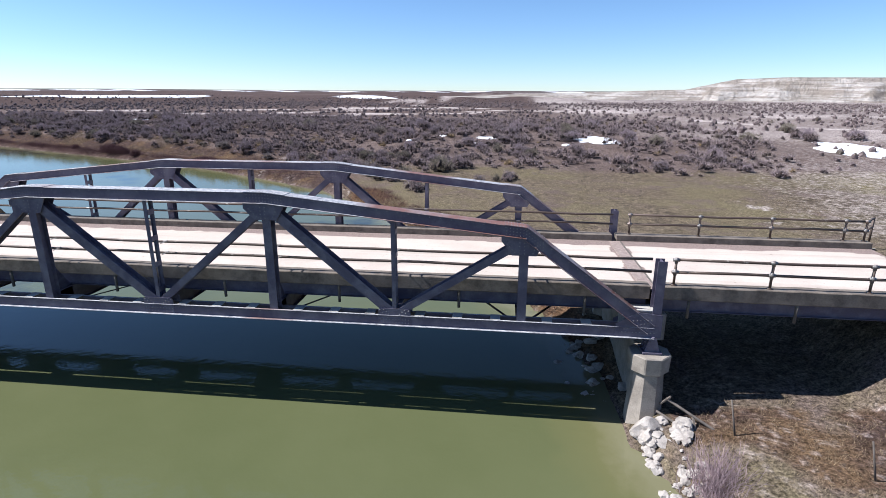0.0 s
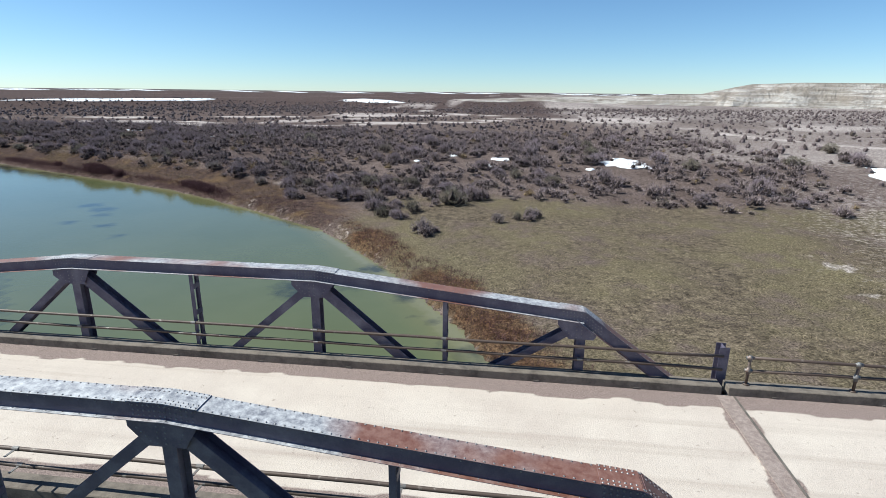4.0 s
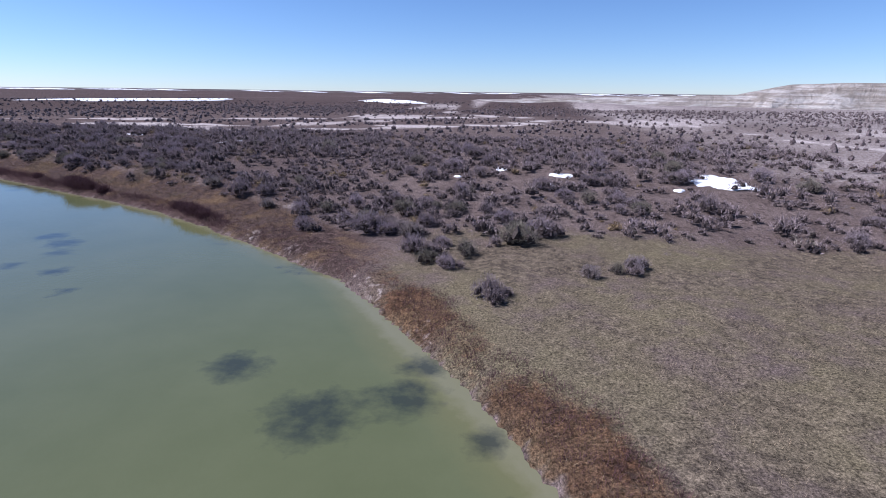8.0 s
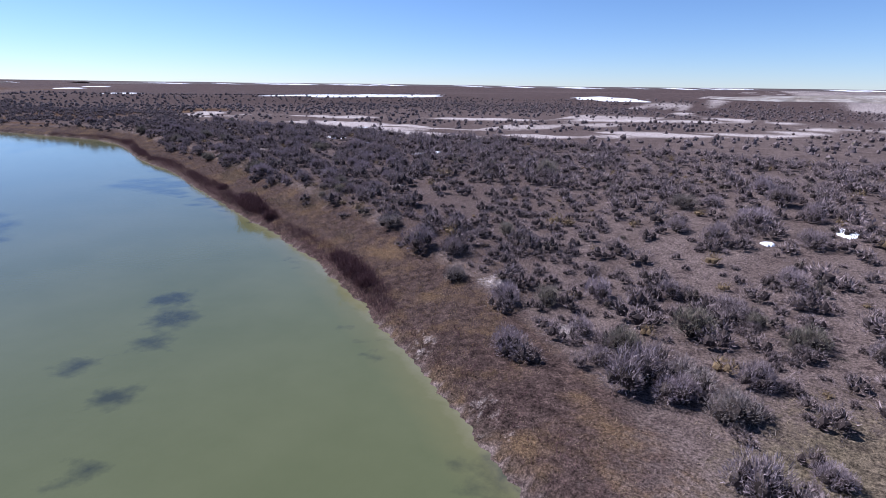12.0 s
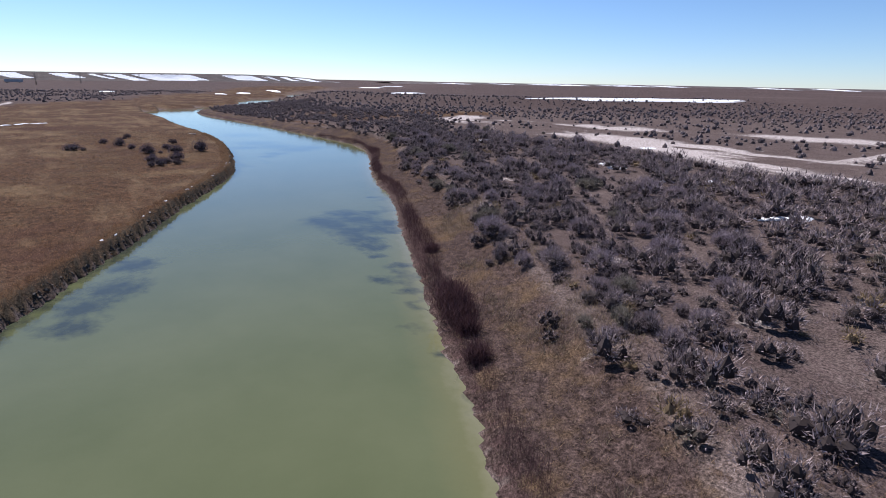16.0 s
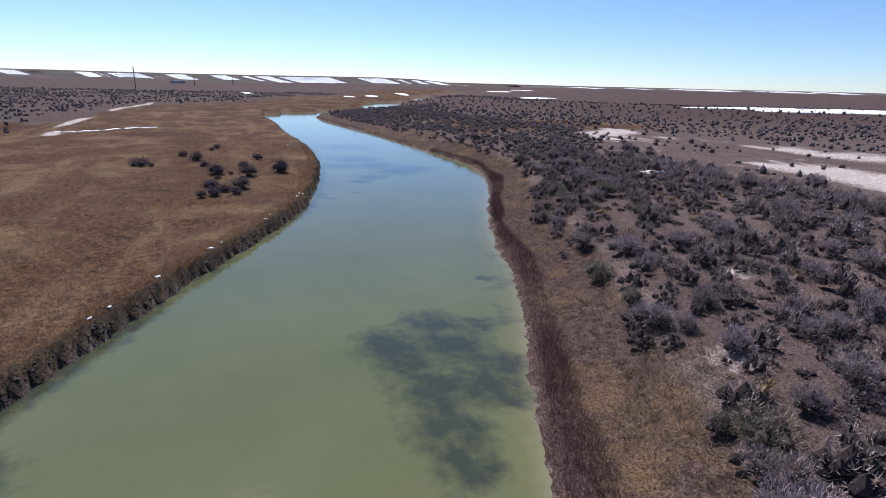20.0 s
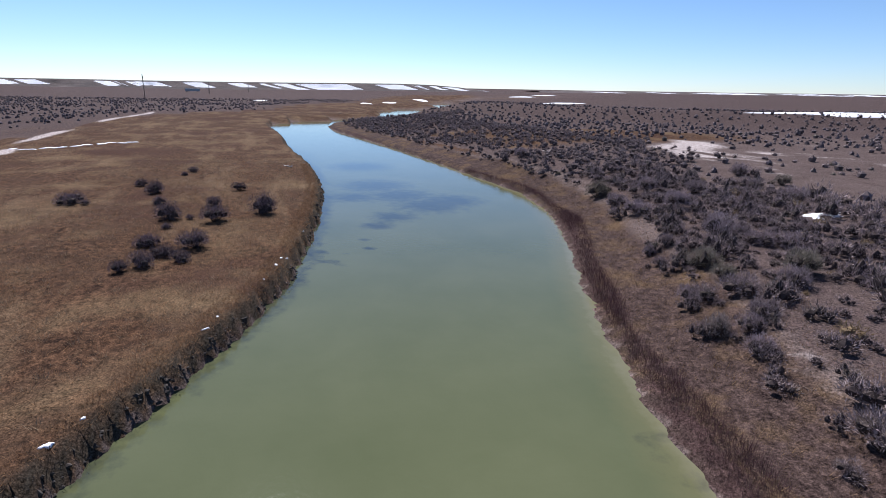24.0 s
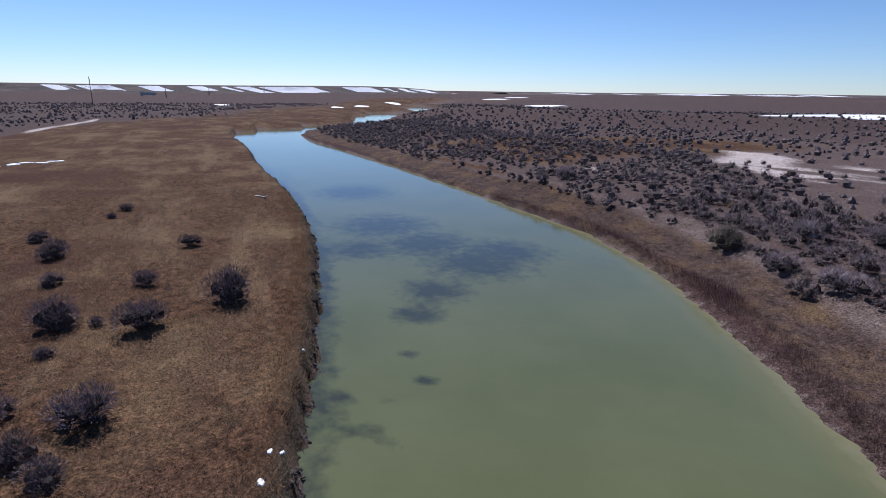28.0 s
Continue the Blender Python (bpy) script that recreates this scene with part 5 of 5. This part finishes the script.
# rust grass by the near bank and on the opposite bank
x, y, r = scatter(-190, -66, 28, 72, 0.42, 33)
dr, dl, wet = river_sides(x, y)
keep = ~wet & (dl < dr) & (r.rand(x.size) < np.clip(fnoise(x, y, 4, 3) * 1.9 - 0.2, 0.15, 1) * smooth((34 - dl) / 24) * smooth((x + 190) / 30))
massed("bank_grass", TUFTS, x[keep], y[keep], 0.8 + 0.9 * r.rand(keep.sum()), RUST_GRASS, "rust and gold dry grass on the cut bank", "grass", 34)
x, y, r = scatter(-170, -4, 12, 98, 0.21, 35)
dr, dl, wet = river_sides(x, y)
width = np.where(x < -38, 1.55, 0.9) + 2.4 * (fnoise(x, y, 16, 2) - 0.5)
keep = ~wet & (dr < dl) & (dr < width) & (dr > np.where(x < -38, 0.45, 0.3)) & (r.rand(x.size) < np.where((x > -37) & (x < -18), 0.12, 0.85))
tall = np.where(x > -26, 0.26, 0.3 + 0.6 * fnoise(x, y, 5, 2))
massed("bank_reeds", REEDS, x[keep], y[keep], tall[keep], REED, "red-brown bare willow and reed fringe at the waterline", "reeds", 36)
x, y, r = scatter(-170, -30, 40, 100, 0.36, 37)
dr, dl, wet = river_sides(x, y)
keep = ~wet & (dr < dl) & (dr > 1.4) & (dr < 10) & (r.rand(x.size) < 0.7)
massed("bench_grass", STRAW, x[keep], y[keep], 0.45 + 0.6 * r.rand(keep.sum()), STRAW_GRASS, "tan and straw grass on the river bench", "grass", 38)


def lump(rng, seg=3, rough=0.35):
    """An angular stone of unit radius."""
    bm = bmesh.new()
    bmesh.ops.create_icosphere(bm, subdivisions=seg, radius=1)
    off = Vector(rng.uniform(-50, 50, 3))
    for v in bm.verts:
        q = v.co.copy()
        v.co *= 0.8 + rough * 1.3 * noise.noise(q * 1.1 + off) + rough * 0.5 * noise.noise(q * 2.7 + off) + 0.05 * noise.noise(q * 7 + off)
        v.co.z *= 0.72
        for w in ((0.6, 0.4, 0.7), (-0.7, 0.2, 0.5), (0.1, -0.8, 0.5)):
            k = v.co.dot(Vector(w).normalized())
            if k > 0.62:
                v.co -= Vector(w).normalized() * (k - 0.62)
    return bm


STONES = []
for k in range(7):
    me = bpy.data.meshes.new("stone")
    b = lump(rng)
    b.to_mesh(me)
    b.free()
    me.materials.append(ROCK)
    STONES.append(me)
rocks = [(-0.05, -0.75, 0.30, 0.68), (0.35, -1.25, 0.3, 0.42), (0.7, -1.2, 0.62, 0.38), (0.9, -0.9, 0.7, 0.34)]
for k in range(95):
    u = rng.rand()
    rocks.append((-0.35 + 1.25 * rng.rand() + 0.25 * u, -0.9 - 3.4 * u + rng.normal(0, 0.25), None, 0.07 + 0.22 * rng.rand() ** 2.2))
for px, py, s in ((-31.6, 9.5, 0.5), (-31.2, 10.6, 0.35), (-32.2, 11.4, 0.42), (-31.9, 8.4, 0.3), (-33, 12.6, 0.36), (-32.6, 10.1, 0.28)):
    rocks.append((px, py, None, s))
for k in range(40):
    rocks.append((-1.3 + rng.normal(0, 0.5), 1.0 + 6 * rng.rand(), None, 0.12 + 0.25 * rng.rand() ** 2))
for k, (px, py, pz, s) in enumerate(rocks):
    o = new("rock", STONES[k % 7])
    z = float(ground_at(px, py)) + s * 0.25 if pz is None else pz
    o.matrix_world = pose(px, py, max(z, -0.1), rng.uniform(-30, 30), rng.uniform(-30, 30), rng.uniform(0, 360)) @ Matrix.Diagonal((s, s * rng.uniform(0.7, 1), s * rng.uniform(0.7, 1), 1))
    tagged(o, "large pale broken boulder at the foot of the pier" if s > 0.45 else "pale angular riprap stone by the water", "rock", "riprap at the pier")

# earth clods along the cut bank
base = []
for k in range(5):
    b = lump(rng, 1, 0.6)
    b.verts.ensure_lookup_table()
    base.append(np.array([[v.co[:] for v in f.verts] for f in b.faces]).reshape(-1, 3))
    b.free()
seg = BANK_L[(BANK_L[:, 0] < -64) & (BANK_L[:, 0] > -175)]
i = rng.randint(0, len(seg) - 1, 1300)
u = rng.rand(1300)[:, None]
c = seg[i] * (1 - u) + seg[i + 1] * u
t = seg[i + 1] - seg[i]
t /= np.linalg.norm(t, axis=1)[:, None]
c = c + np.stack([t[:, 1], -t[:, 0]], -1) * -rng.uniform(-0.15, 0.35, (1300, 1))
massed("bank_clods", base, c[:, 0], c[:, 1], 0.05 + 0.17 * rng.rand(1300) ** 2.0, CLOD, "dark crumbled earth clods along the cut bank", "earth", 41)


x, y, r = scatter(-185, -66, 26, 70, 1.0, 46)
dr, dl, wet = river_sides(x, y)
keep = ~wet & (dl < dr) & (dl > 0.8) & (r.rand(x.size) < np.clip(fnoise(x + 8, y, 6, 3) * 2.6 - 0.7, 0.05, 1) * smooth((36 - dl) / 18))
massed("bunch_grass", STRAW, x[keep], y[keep], 0.7 + 0.7 * r.rand(keep.sum()), GRASS, "pale gold bunch grass on the cut bank", "grass", 47)
# grass hanging over the edge of the cut bank
x, y, r = scatter(-178, -64, 34, 72, 0.22, 42)
dr, dl, wet = river_sides(x, y)
keep = ~wet & (dl < dr) & (dl > 0.65) & (dl < 1.5 + 0.8 * fnoise(x, y, 3, 2)) & (r.rand(x.size) < 0.75)
massed("overhanging_grass", STRAW, x[keep], y[keep], 0.5 + 0.6 * r.rand(keep.sum()), RUST_GRASS, "gold and rust grass hanging over the cut bank", "grass", 43)
x, y, r = scatter(-40, 0, 8, 52, 0.2, 44)
dr, dl, wet = river_sides(x, y)
keep = ~wet & (dr < dl) & (dr > 0.3) & (dr < 1.6 + 2.5 * fnoise(x, y, 5, 2)) & (r.rand(x.size) < np.where(x < -18, 0.2, 0.6))
massed("fringe_grass", STRAW, x[keep], y[keep], 0.55 + 0.7 * r.rand(keep.sum()), REED, "mauve and russet dead grass along the meadow's edge", "grass", 45)


def snow_patch(px, py, rx, ry, turn, label, thick=0.12, seed=0, name="snow_patch"):
    """A lens of old snow with a ragged outline, lying on the ground."""
    rings, seg = 7, 44
    v, f = [], []
    for a in range(rings + 1):
        for b in range(seg):
            th = 2 * math.pi * b / seg
            q = a / rings
            e = (1 + 0.55 * noise.noise(Vector((math.cos(th) * 1.3 + seed, math.sin(th) * 1.3, 3.1))) + 0.35 * noise.noise(Vector((math.cos(th) * 4 + seed, math.sin(th) * 4, 7.7))))
            lx, ly = rx * e * q * math.cos(th), ry * e * q * math.sin(th)
            c, s = math.cos(radians(turn)), math.sin(radians(turn))
            v.append((px + lx * c - ly * s, py + lx * s + ly * c, thick * (1 - q**3) - 0.02 if a < rings else -0.08))
    z = ground_at([p[0] for p in v], [p[1] for p in v])
    lift = np.array([p[2] for p in v]) + z + 0.05
    k = np.arange((rings + 1) * seg).reshape(rings + 1, seg)
    faces = np.stack([k[:-1], np.roll(k, -1, 1)[:-1], np.roll(k, -1, 1)[1:], k[1:]], -1).reshape(-1, 4)
    me = mesh_from(name, np.stack([[p[0] for p in v], [p[1] for p in v], lift], -1), faces)
    me.polygons.foreach_set("use_smooth", np.ones(len(me.polygons), bool))
    return tagged(ob_from(name, me, SNOW), label, "snow", "snow patches")


for k, (px, py, rx, ry, turn) in enumerate([(8.6, 66.0, 3.5, 3.2, 20), (42, 62.2, 4.6, 5.5, 20), (-7.2, 66.8, 1.5, 0.8, -10), (-14.1, 70.8, 0.6, 1.3, 10), (-18.8, 66.8, 0.4, 0.5, 0), (-8.5, 62.8, 0.5, 0.6, 0), (-60, 90.2, 0.9, 2.2, -30),
                                           (-87, 102, 1.2, 1.8, -10), (-84, 99.5, 1.1, 0.8, 20), (-75, 95.8, 0.3, 0.4, 0), (-72.2, 99.6, 0.4, 0.6, 0), (-120.4, 106.9, 1.3, 1.7, 0), (-95, 120, 1.5, 1.0, 0), (4, 62, 0.5, 0.4, 0)]):
    snow_patch(px, py, rx, ry, turn, "small patch of old white snow between the sagebrush", seed=k * 1.7)
for k, (px, py, rx, ry, turn) in enumerate([(-213, 272, 60, 5.5, 73.7), (-94, 330, 23, 7.5, -19), (-494, 152, 9, 5, 0), (-580, 202, 14, 7, 0), (-430, 260, 8, 14, 0), (-330, 250, 8, 11, 0), (-640, 330, 12, 14, 0), (-760, 420, 14, 16, 0)                                           , (-330, 170, 5, 3, 0), (-470, 130, 6, 4, 0), (-520, 60, 8, 5, 0)]):
    snow_patch(px, py, rx, ry, turn, "long white snow drift lying across the plain", 0.5, 30 + k * 2.3)
for k in range(16):
    u = k / 15
    snow_patch(-204.5 - 10.5 * u + rng.normal(0, 0.8), 20 + 16.5 * u + rng.normal(0, 0.5), 0.35 + 0.7 * rng.rand(), 0.4, 120 + rng.uniform(-20, 20), "scrap of old snow along a grassy ditch", 0.1, 90 + k)
seg2 = BANK_L[(BANK_L[:, 0] < -80) & (BANK_L[:, 0] > -140)]
for k in range(16):
    q = seg2[rng.randint(2, len(seg2) - 2)]
    q = q + np.array([-0.42, -0.91]) * rng.uniform(0.55, 1.2)
    snow_patch(q[0], q[1], 0.06 + 0.24 * rng.rand() ** 2, 0.05 + 0.07 * rng.rand(), 155 + rng.uniform(-35, 35), "scrap of snow on the shaded cut bank", 0.02, 60 + k)


# ---------------------------------------------------------------- far hills
def hill_material(name, a, b, cap, snowy):
    m, n, l, p = material(name, a, 0.95)
    c = coords(n, l, True)
    bands = n.new("ShaderNodeMapping")
    bands.inputs["Scale"].default_value = (0.03, 0.03, 0.5)
    l.new(c, bands.inputs["Vector"])
    col = mix(n, l, ramp(n, l, noise_tex(n, l, bands.outputs[0], 1.0, 5), 0.44, 0.56), a, b)
    col = mix(n, l, ramp(n, l, noise_tex(n, l, c, 0.08, 6), 0.5, 0.7), col, cap)
    flutes = n.new("ShaderNodeMapping")
    flutes.inputs["Scale"].default_value = (0.35, 0.35, 0.03)
    l.new(c, flutes.inputs["Vector"])
    col = mix(n, l, 0.6, col, mix(n, l, noise_tex(n, l, flutes.outputs[0], 1.0, 6, 0.7), (0, 0, 0), (1, 1, 1)), "OVERLAY")
    # the cap mask holds the rim, and gullies darkened in place of shade
    col = mix(n, l, attribute(n, "cap"), col, cap)
    if snowy:
        edge = math_node(n, l, "ADD", attribute(n, "snow"), math_node(n, l, "MULTIPLY", math_node(n, l, "SUBTRACT", noise_tex(n, l, c, 0.12, 5), 0.5), 0.5))
        col = mix(n, l, ramp(n, l, edge, 0.45, 0.55), col, (0.85, 0.86, 0.9))
    l.new(col, p.inputs["Base Color"])
    bump(n, l, p, noise_tex(n, l, flutes.outputs[0], 1.0, 6, 0.7), 1.0, 4.0)
    return m


def ridge(name, line, height, depth, mat, label, snow=None, cap=0.9, gully=0.5, seed=0.0, swell=60, wave=34, pace=5.0):
    """A long eroded scarp along the line, its steep face to the right of the line's run; height varies along it."""
    pts = curve(line, pace)
    step = np.gradient(pts, axis=0)
    step /= np.linalg.norm(step, axis=1)[:, None]
    face = np.stack([step[:, 1], -step[:, 0]], -1)
    run = np.arange(len(pts)) * pace
    h = np.interp(run / run[-1], [k[0] for k in height], [k[1] for k in height])
    h = h * (0.93 + 0.14 * fnoise(run + seed, run * 0, swell, 3))
    rows = 15
    base = ground_at(*(pts + face * depth).T)
    base = np.convolve(np.pad(base, 30, mode="edge"), np.ones(61) / 61, "valid")
    verts, sn, cap_and_gully_shade = [], [], []
    g = fnoise(run + seed, run * 0 + 9, wave, 4)
    for j in range(rows):
        u = j / (rows - 1)
        out = depth * (1 - u) ** 0.9 + depth * gully * (g - 0.5) * 2.2 * math.sin(math.pi * min(1, u * 1.15)) + depth * 0.15 * (fnoise(run + seed, run * 0 + 30 * u, 11, 3) - 0.5)
        z = h * (u**1.35 if u < 1 else 1) + 0.8 * (fnoise(run, run * 0 + 17 * u, 13, 3) - 0.5) * (0 < u < 1)
        p = pts + face * out[:, None]
        verts.append(np.stack([p[:, 0], p[:, 1], base - 1.5 + z], -1))
        slant = fnoise(run + wave * 1.5 * u + seed, run * 0 + 3, wave * 0.55, 3)
        low = 0.12 + 0.5 * vnoise(run + seed, run * 0 + 50, 70)
        sn.append(np.clip((slant - 0.47) * 12, 0, 1) * (snow if snow else 0) * (u > low) * (u < 0.9))
        # on the snowless bluff the gullies are coloured dark to read as shaded
        cap_and_gully_shade.append(np.full(len(pts), cap if u > 0.93 else 0.0) + (0 if snow else 0.45) * smooth((0.46 - g) / 0.12) * (u > 0.25))
    for back, dz in ((60, 0.5), (400, -2.0)):
        p = pts - face * back
        verts.append(np.stack([p[:, 0], p[:, 1], base - 1.5 + h + dz], -1))
        sn.append(np.zeros(len(pts)))
        cap_and_gully_shade.append(np.full(len(pts), cap))
    me = mesh_from(name, np.concatenate(verts), grid_faces(len(pts), rows + 2))
    add_attribute(me, "snow", np.concatenate(sn))
    add_attribute(me, "cap", np.concatenate(cap_and_gully_shade))
    return tagged(ob_from(name, me, mat), label, "hill", kind="structure")


PALE_HILL = hill_material("pale_badland_clay", (0.50, 0.452, 0.415), (0.29, 0.242, 0.208), (0.23, 0.19, 0.155), False)
DARK_HILL = hill_material("brown_scarp", (0.095, 0.066, 0.059), (0.062, 0.045, 0.042), (0.075, 0.055, 0.049), True)
ridge("bluff", [(-60, 560), (0, 540), (60, 520), (110, 480), (165, 455), (205, 420), (250, 395), (300, 360), (350, 310), (400, 240), (440, 150)], [(0, 3), (0.12, 6), (0.25, 8.5), (0.335, 10.5), (0.35, 13), (0.39, 18), (0.6, 18), (1, 20)], 34, PALE_HILL, "pale banded badland bluff with eroded gullies", cap=0.5, seed=5, gully=0.55, wave=24, swell=60, pace=2.0)
ridge("mesa", [(-1310, -700), (-1290, -420), (-1300, -200), (-1270, 40), (-1290, 250), (-1240, 430), (-1236, 500), (-1300, 560)], [(0, 14), (0.3, 15), (0.55, 16), (0.8, 16.5), (0.87, 14), (0.93, 7), (1, 0.5)], 45, DARK_HILL, "long brown mesa scarp with snow in its gullies", snow=1.0, cap=0.8, gully=0.2, seed=2, swell=400, wave=44)
ridge("far_ridge", [(-1700, 900), (-1500, 1500), (-1000, 2100), (-300, 2500), (600, 2500), (1500, 2000)], [(0, 6), (0.3, 9), (0.6, 10), (1, 12)], 120, DARK_HILL, "low dark far ridge streaked with snow", snow=0.55, cap=0.5, gully=0.15, seed=9, swell=900, wave=120)


# ---------------------------------------------------------------- poles, trailer, posts
def pole_frame(px, py, high, wide, turn, label):
    e = thing("power_pole", label, "power pole", "power poles on the plain", at=(px, py, float(ground_at(px, py)) - 0.1))
    e.rotation_euler = (0, 0, radians(turn))
    for s in (-1, 1):
        bm = bmesh.new()
        tube(bm, (wide / 2 * s, 0, 0), (wide / 2 * s, 0, high), 0.20, 8, 0.14)
        part("pole", bm, DARK_WOOD, e, "", True)
    bm = bmesh.new()
    box(bm, (0, 0.2, high - 1.6), (wide + 3.4, 0.16, 0.24), bevel=0.01)
    part("crossarm", bm, DARK_WOOD, e)
    for x in (-wide / 2 - 1.4, 0, wide / 2 + 1.4):
        bm = bmesh.new()
        tube(bm, (x, 0.2, high - 2.9), (x, 0.2, high - 1.7), 0.09, 8)
        part("insulator", bm, FITTING, e, "", True)


for px, py, hi in ((-517, -15, 17), (-757, 6, 12), (-860, 45, 12), (-1010, 120, 12)):
    pole_frame(px, py, hi, 4.2, 12, "tall dark wooden twin-pole power line frame")

trailer = thing("trailer", "long grey box trailer parked on the far plain", "trailer", at=(-805, -16, float(ground_at(-805, -16))))
trailer.rotation_euler = (0, 0, radians(96))
TRAILER = weathered("grey_trailer_sheet", (0.30, 0.32, 0.35), (0.22, 0.23, 0.25), 0.5, 0.6, (0.45, 0.75), 0.3, 0.2, 8, 0.01)
bm = bmesh.new()
box(bm, (0, 0, 2.6), (16, 2.6, 2.9), bevel=0.08)
part("box", bm, TRAILER, trailer)
for x in (-6.4, -5.2, 5.0):
    for y in (-1.1, 1.1):
        bm = bmesh.new()
        tube(bm, (x, y - 0.15, 0.5), (x, y + 0.15, 0.5), 0.5, 14)
        part("wheel", bm, DARK_WOOD, trailer, "", True)


def fence_post(px, py, high, lean, turn, label, r=0.026):
    e = pose(px, py, float(ground_at(px, py)) - 0.15, lean, 0, turn)
    bm = bmesh.new()
    tube(bm, (0, 0, 0), (0, 0, high), r, 8, r * 0.8)
    o = tagged(part("fence_post", bm, DARK_WOOD, None, "", True), label, "fence post", "old fence posts")
    o.matrix_world = e


for px, py, hi, lean, turn in ((2.1, -1.3, 1.25, 12, -95), (4.6, -3.0, 1.3, 16, -80), (-212, 66.2, 1.7, 3, 0)):
    fence_post(px, py, hi, lean, turn, "leaning rusty dark fence post in dry grass")

gate = thing("gate_frame", "fallen dark wood and metal gate frame beside the pier", "gate", at=(1.05, -0.55, float(ground_at(1.05, -0.55)) + 0.08))
gate.rotation_euler = (radians(18), radians(12), radians(-28))
for p, q in (((-0.7, 0, 0.35), (0.95, -0.1, 0.1)), ((-0.8, 0, 0.0), (-0.6, 0, 0.5)), ((0.95, -0.1, 0.1), (0.4, -0.5, 0.02)), ((0.4, -0.5, 0.02), (-0.8, -0.3, 0.0)), ((0.1, 0, 0.2), (0.35, -0.45, 0.05))):
    bm = bmesh.new()
    bar(bm, p, q, 0.07, 0.05, side=(0, 1, 0.2), bevel=0.008)
    part("bar", bm, DARK_WOOD, gate)

# bare willow at the near bank
wr = np.random.RandomState(77)
tw = []
for k in range(430):
    a, lean = wr.uniform(0, 2 * np.pi), wr.uniform(0.05, 0.85)
    f = np.array([wr.normal(0, 0.22), wr.normal(0, 0.22), 0])
    prev, way = f, np.array([math.cos(a) * lean, math.sin(a) * lean, 1.0])
    h, w = wr.uniform(0.5, 1.25) / 3, 0.009
    for j in range(3):
        nxt = prev + way / np.linalg.norm(way) * h
        s = np.cross(way, (0.3, 0.5, 0.1))
        s = s / np.linalg.norm(s) * w
        tw += [prev - s, prev + s, nxt]
        prev = prev * 0.04 + nxt * 0.96
        way = way + wr.normal(0, 0.25, 3) + np.array([0, 0, -0.12 * lean])
        w *= 0.75
for px, py, s in ((1.0, -3.1, 1.15), (0.7, -3.9, 0.8)):
    o = ob_from("willow_bush", tri_mesh("willow_bush", np.array(tw) * s), WILLOW)
    o.location = (px, py, float(ground_at(px, py)) - 0.05)
    tagged(o, "bare mauve-grey willow bush among the bank stones", "shrub", "willows by the pier")
# dark willow thickets at the waterline
th = []
for k in range(1100):
    a, lean = wr.uniform(0, 2 * np.pi), wr.uniform(0.05, 0.7)
    prev = np.array([wr.normal(0, 0.38), wr.normal(0, 0.38), 0])
    way = np.array([math.cos(a) * lean, math.sin(a) * lean, 1.0])
    h, w = wr.uniform(0.4, 1.15) / 3, 0.013
    for j in range(3):
        nxt = prev + way / np.linalg.norm(way) * h
        side = np.cross(way, wr.normal(0, 1, 3))
        side = side / np.linalg.norm(side) * w
        th += [prev - side, prev + side, nxt]
        prev = nxt - way * 0.02
        way = way + wr.normal(0, 0.3, 3)
th = np.array(th)
for px, py, s, tall in ((-64.6, 62.8, 1.25, 1.5), (-66.2, 63.6, 1.1, 1.25), (-63.2, 62.2, 1.1, 1.2), (-61.8, 61.7, 0.8, 1.0), (-59.2, 60.5, 0.8, 1.0), (-74.6, 67.4, 0.7, 0.8), (-43.7, 53.2, 1.0, 0.9), (-42.2, 52.3, 1.0, 0.9), (-40.8, 51.3, 0.8, 0.8), (-45.4, 54.2, 0.8, 0.8)):
    o = ob_from("willow_thicket", tri_mesh("willow_thicket", th * (s, s, tall)), REED)
    o.matrix_world = pose(px, py, float(ground_at(px, py)) - 0.05, 0, 0, px * 47 % 360)
    tagged(o, "dark red-brown bare willow thicket at the waterline", "shrub", "willow thickets along the bank")
x, y, r = scatter(-84, -46, 54, 82, 0.32, 57)
dr, dl, wet = river_sides(x, y)
keep = ~wet & (dr < dl) & (dr > 3.0) & (dr < 8.0) & (r.rand(x.size) < smooth((fnoise(x + 3, y, 3.2, 3) - 0.52) / 0.12))
massed("gold_straw", STRAW, x[keep], y[keep], 0.8 + 0.7 * r.rand(keep.sum()), GRASS, "pale gold straw below the sagebrush slope", "grass", 58)
x, y, r = scatter(0.6, 14, -12, 0.4, 0.13, 51)
dr, dl, wet = river_sides(x, y)
keep = ~wet & (dr > 0.9) & (r.rand(x.size) < np.clip(fnoise(x, y, 2.2, 3) * 2.2 - 0.5, 0.05, 1))
massed("straw_grass", STRAW, x[keep], y[keep], 0.22 + 0.35 * r.rand(keep.sum()), GRASS, "straw-coloured dry grass on the bank below the road", "grass", 52)

log = bmesh.new()
prev = [Vector((-1.0, 0, 0.06)), Vector((-0.3, 0.08, 0.09)), Vector((0.45, 0.0, 0.08)), Vector((1.1, -0.12, 0.12))]
pipe(log, prev, 0.085, 9)
tube(log, (0.35, 0.0, 0.1), (0.75, 0.32, 0.26), 0.045, 7, 0.02)
DRIFT = weathered("bleached_driftwood", (0.46, 0.42, 0.38), (0.28, 0.24, 0.21), 0.85, 4, (0.45, 0.7), 0, 0.4, 50, 0.01)
o = tagged(part("driftwood_log", log, DRIFT, None, "", True), "bleached pale driftwood log lying in rust-coloured grass", "log")
o.matrix_world = pose(-174.8, 65.6, float(ground_at(-174.8, 65.6)), 0, 0, 35)
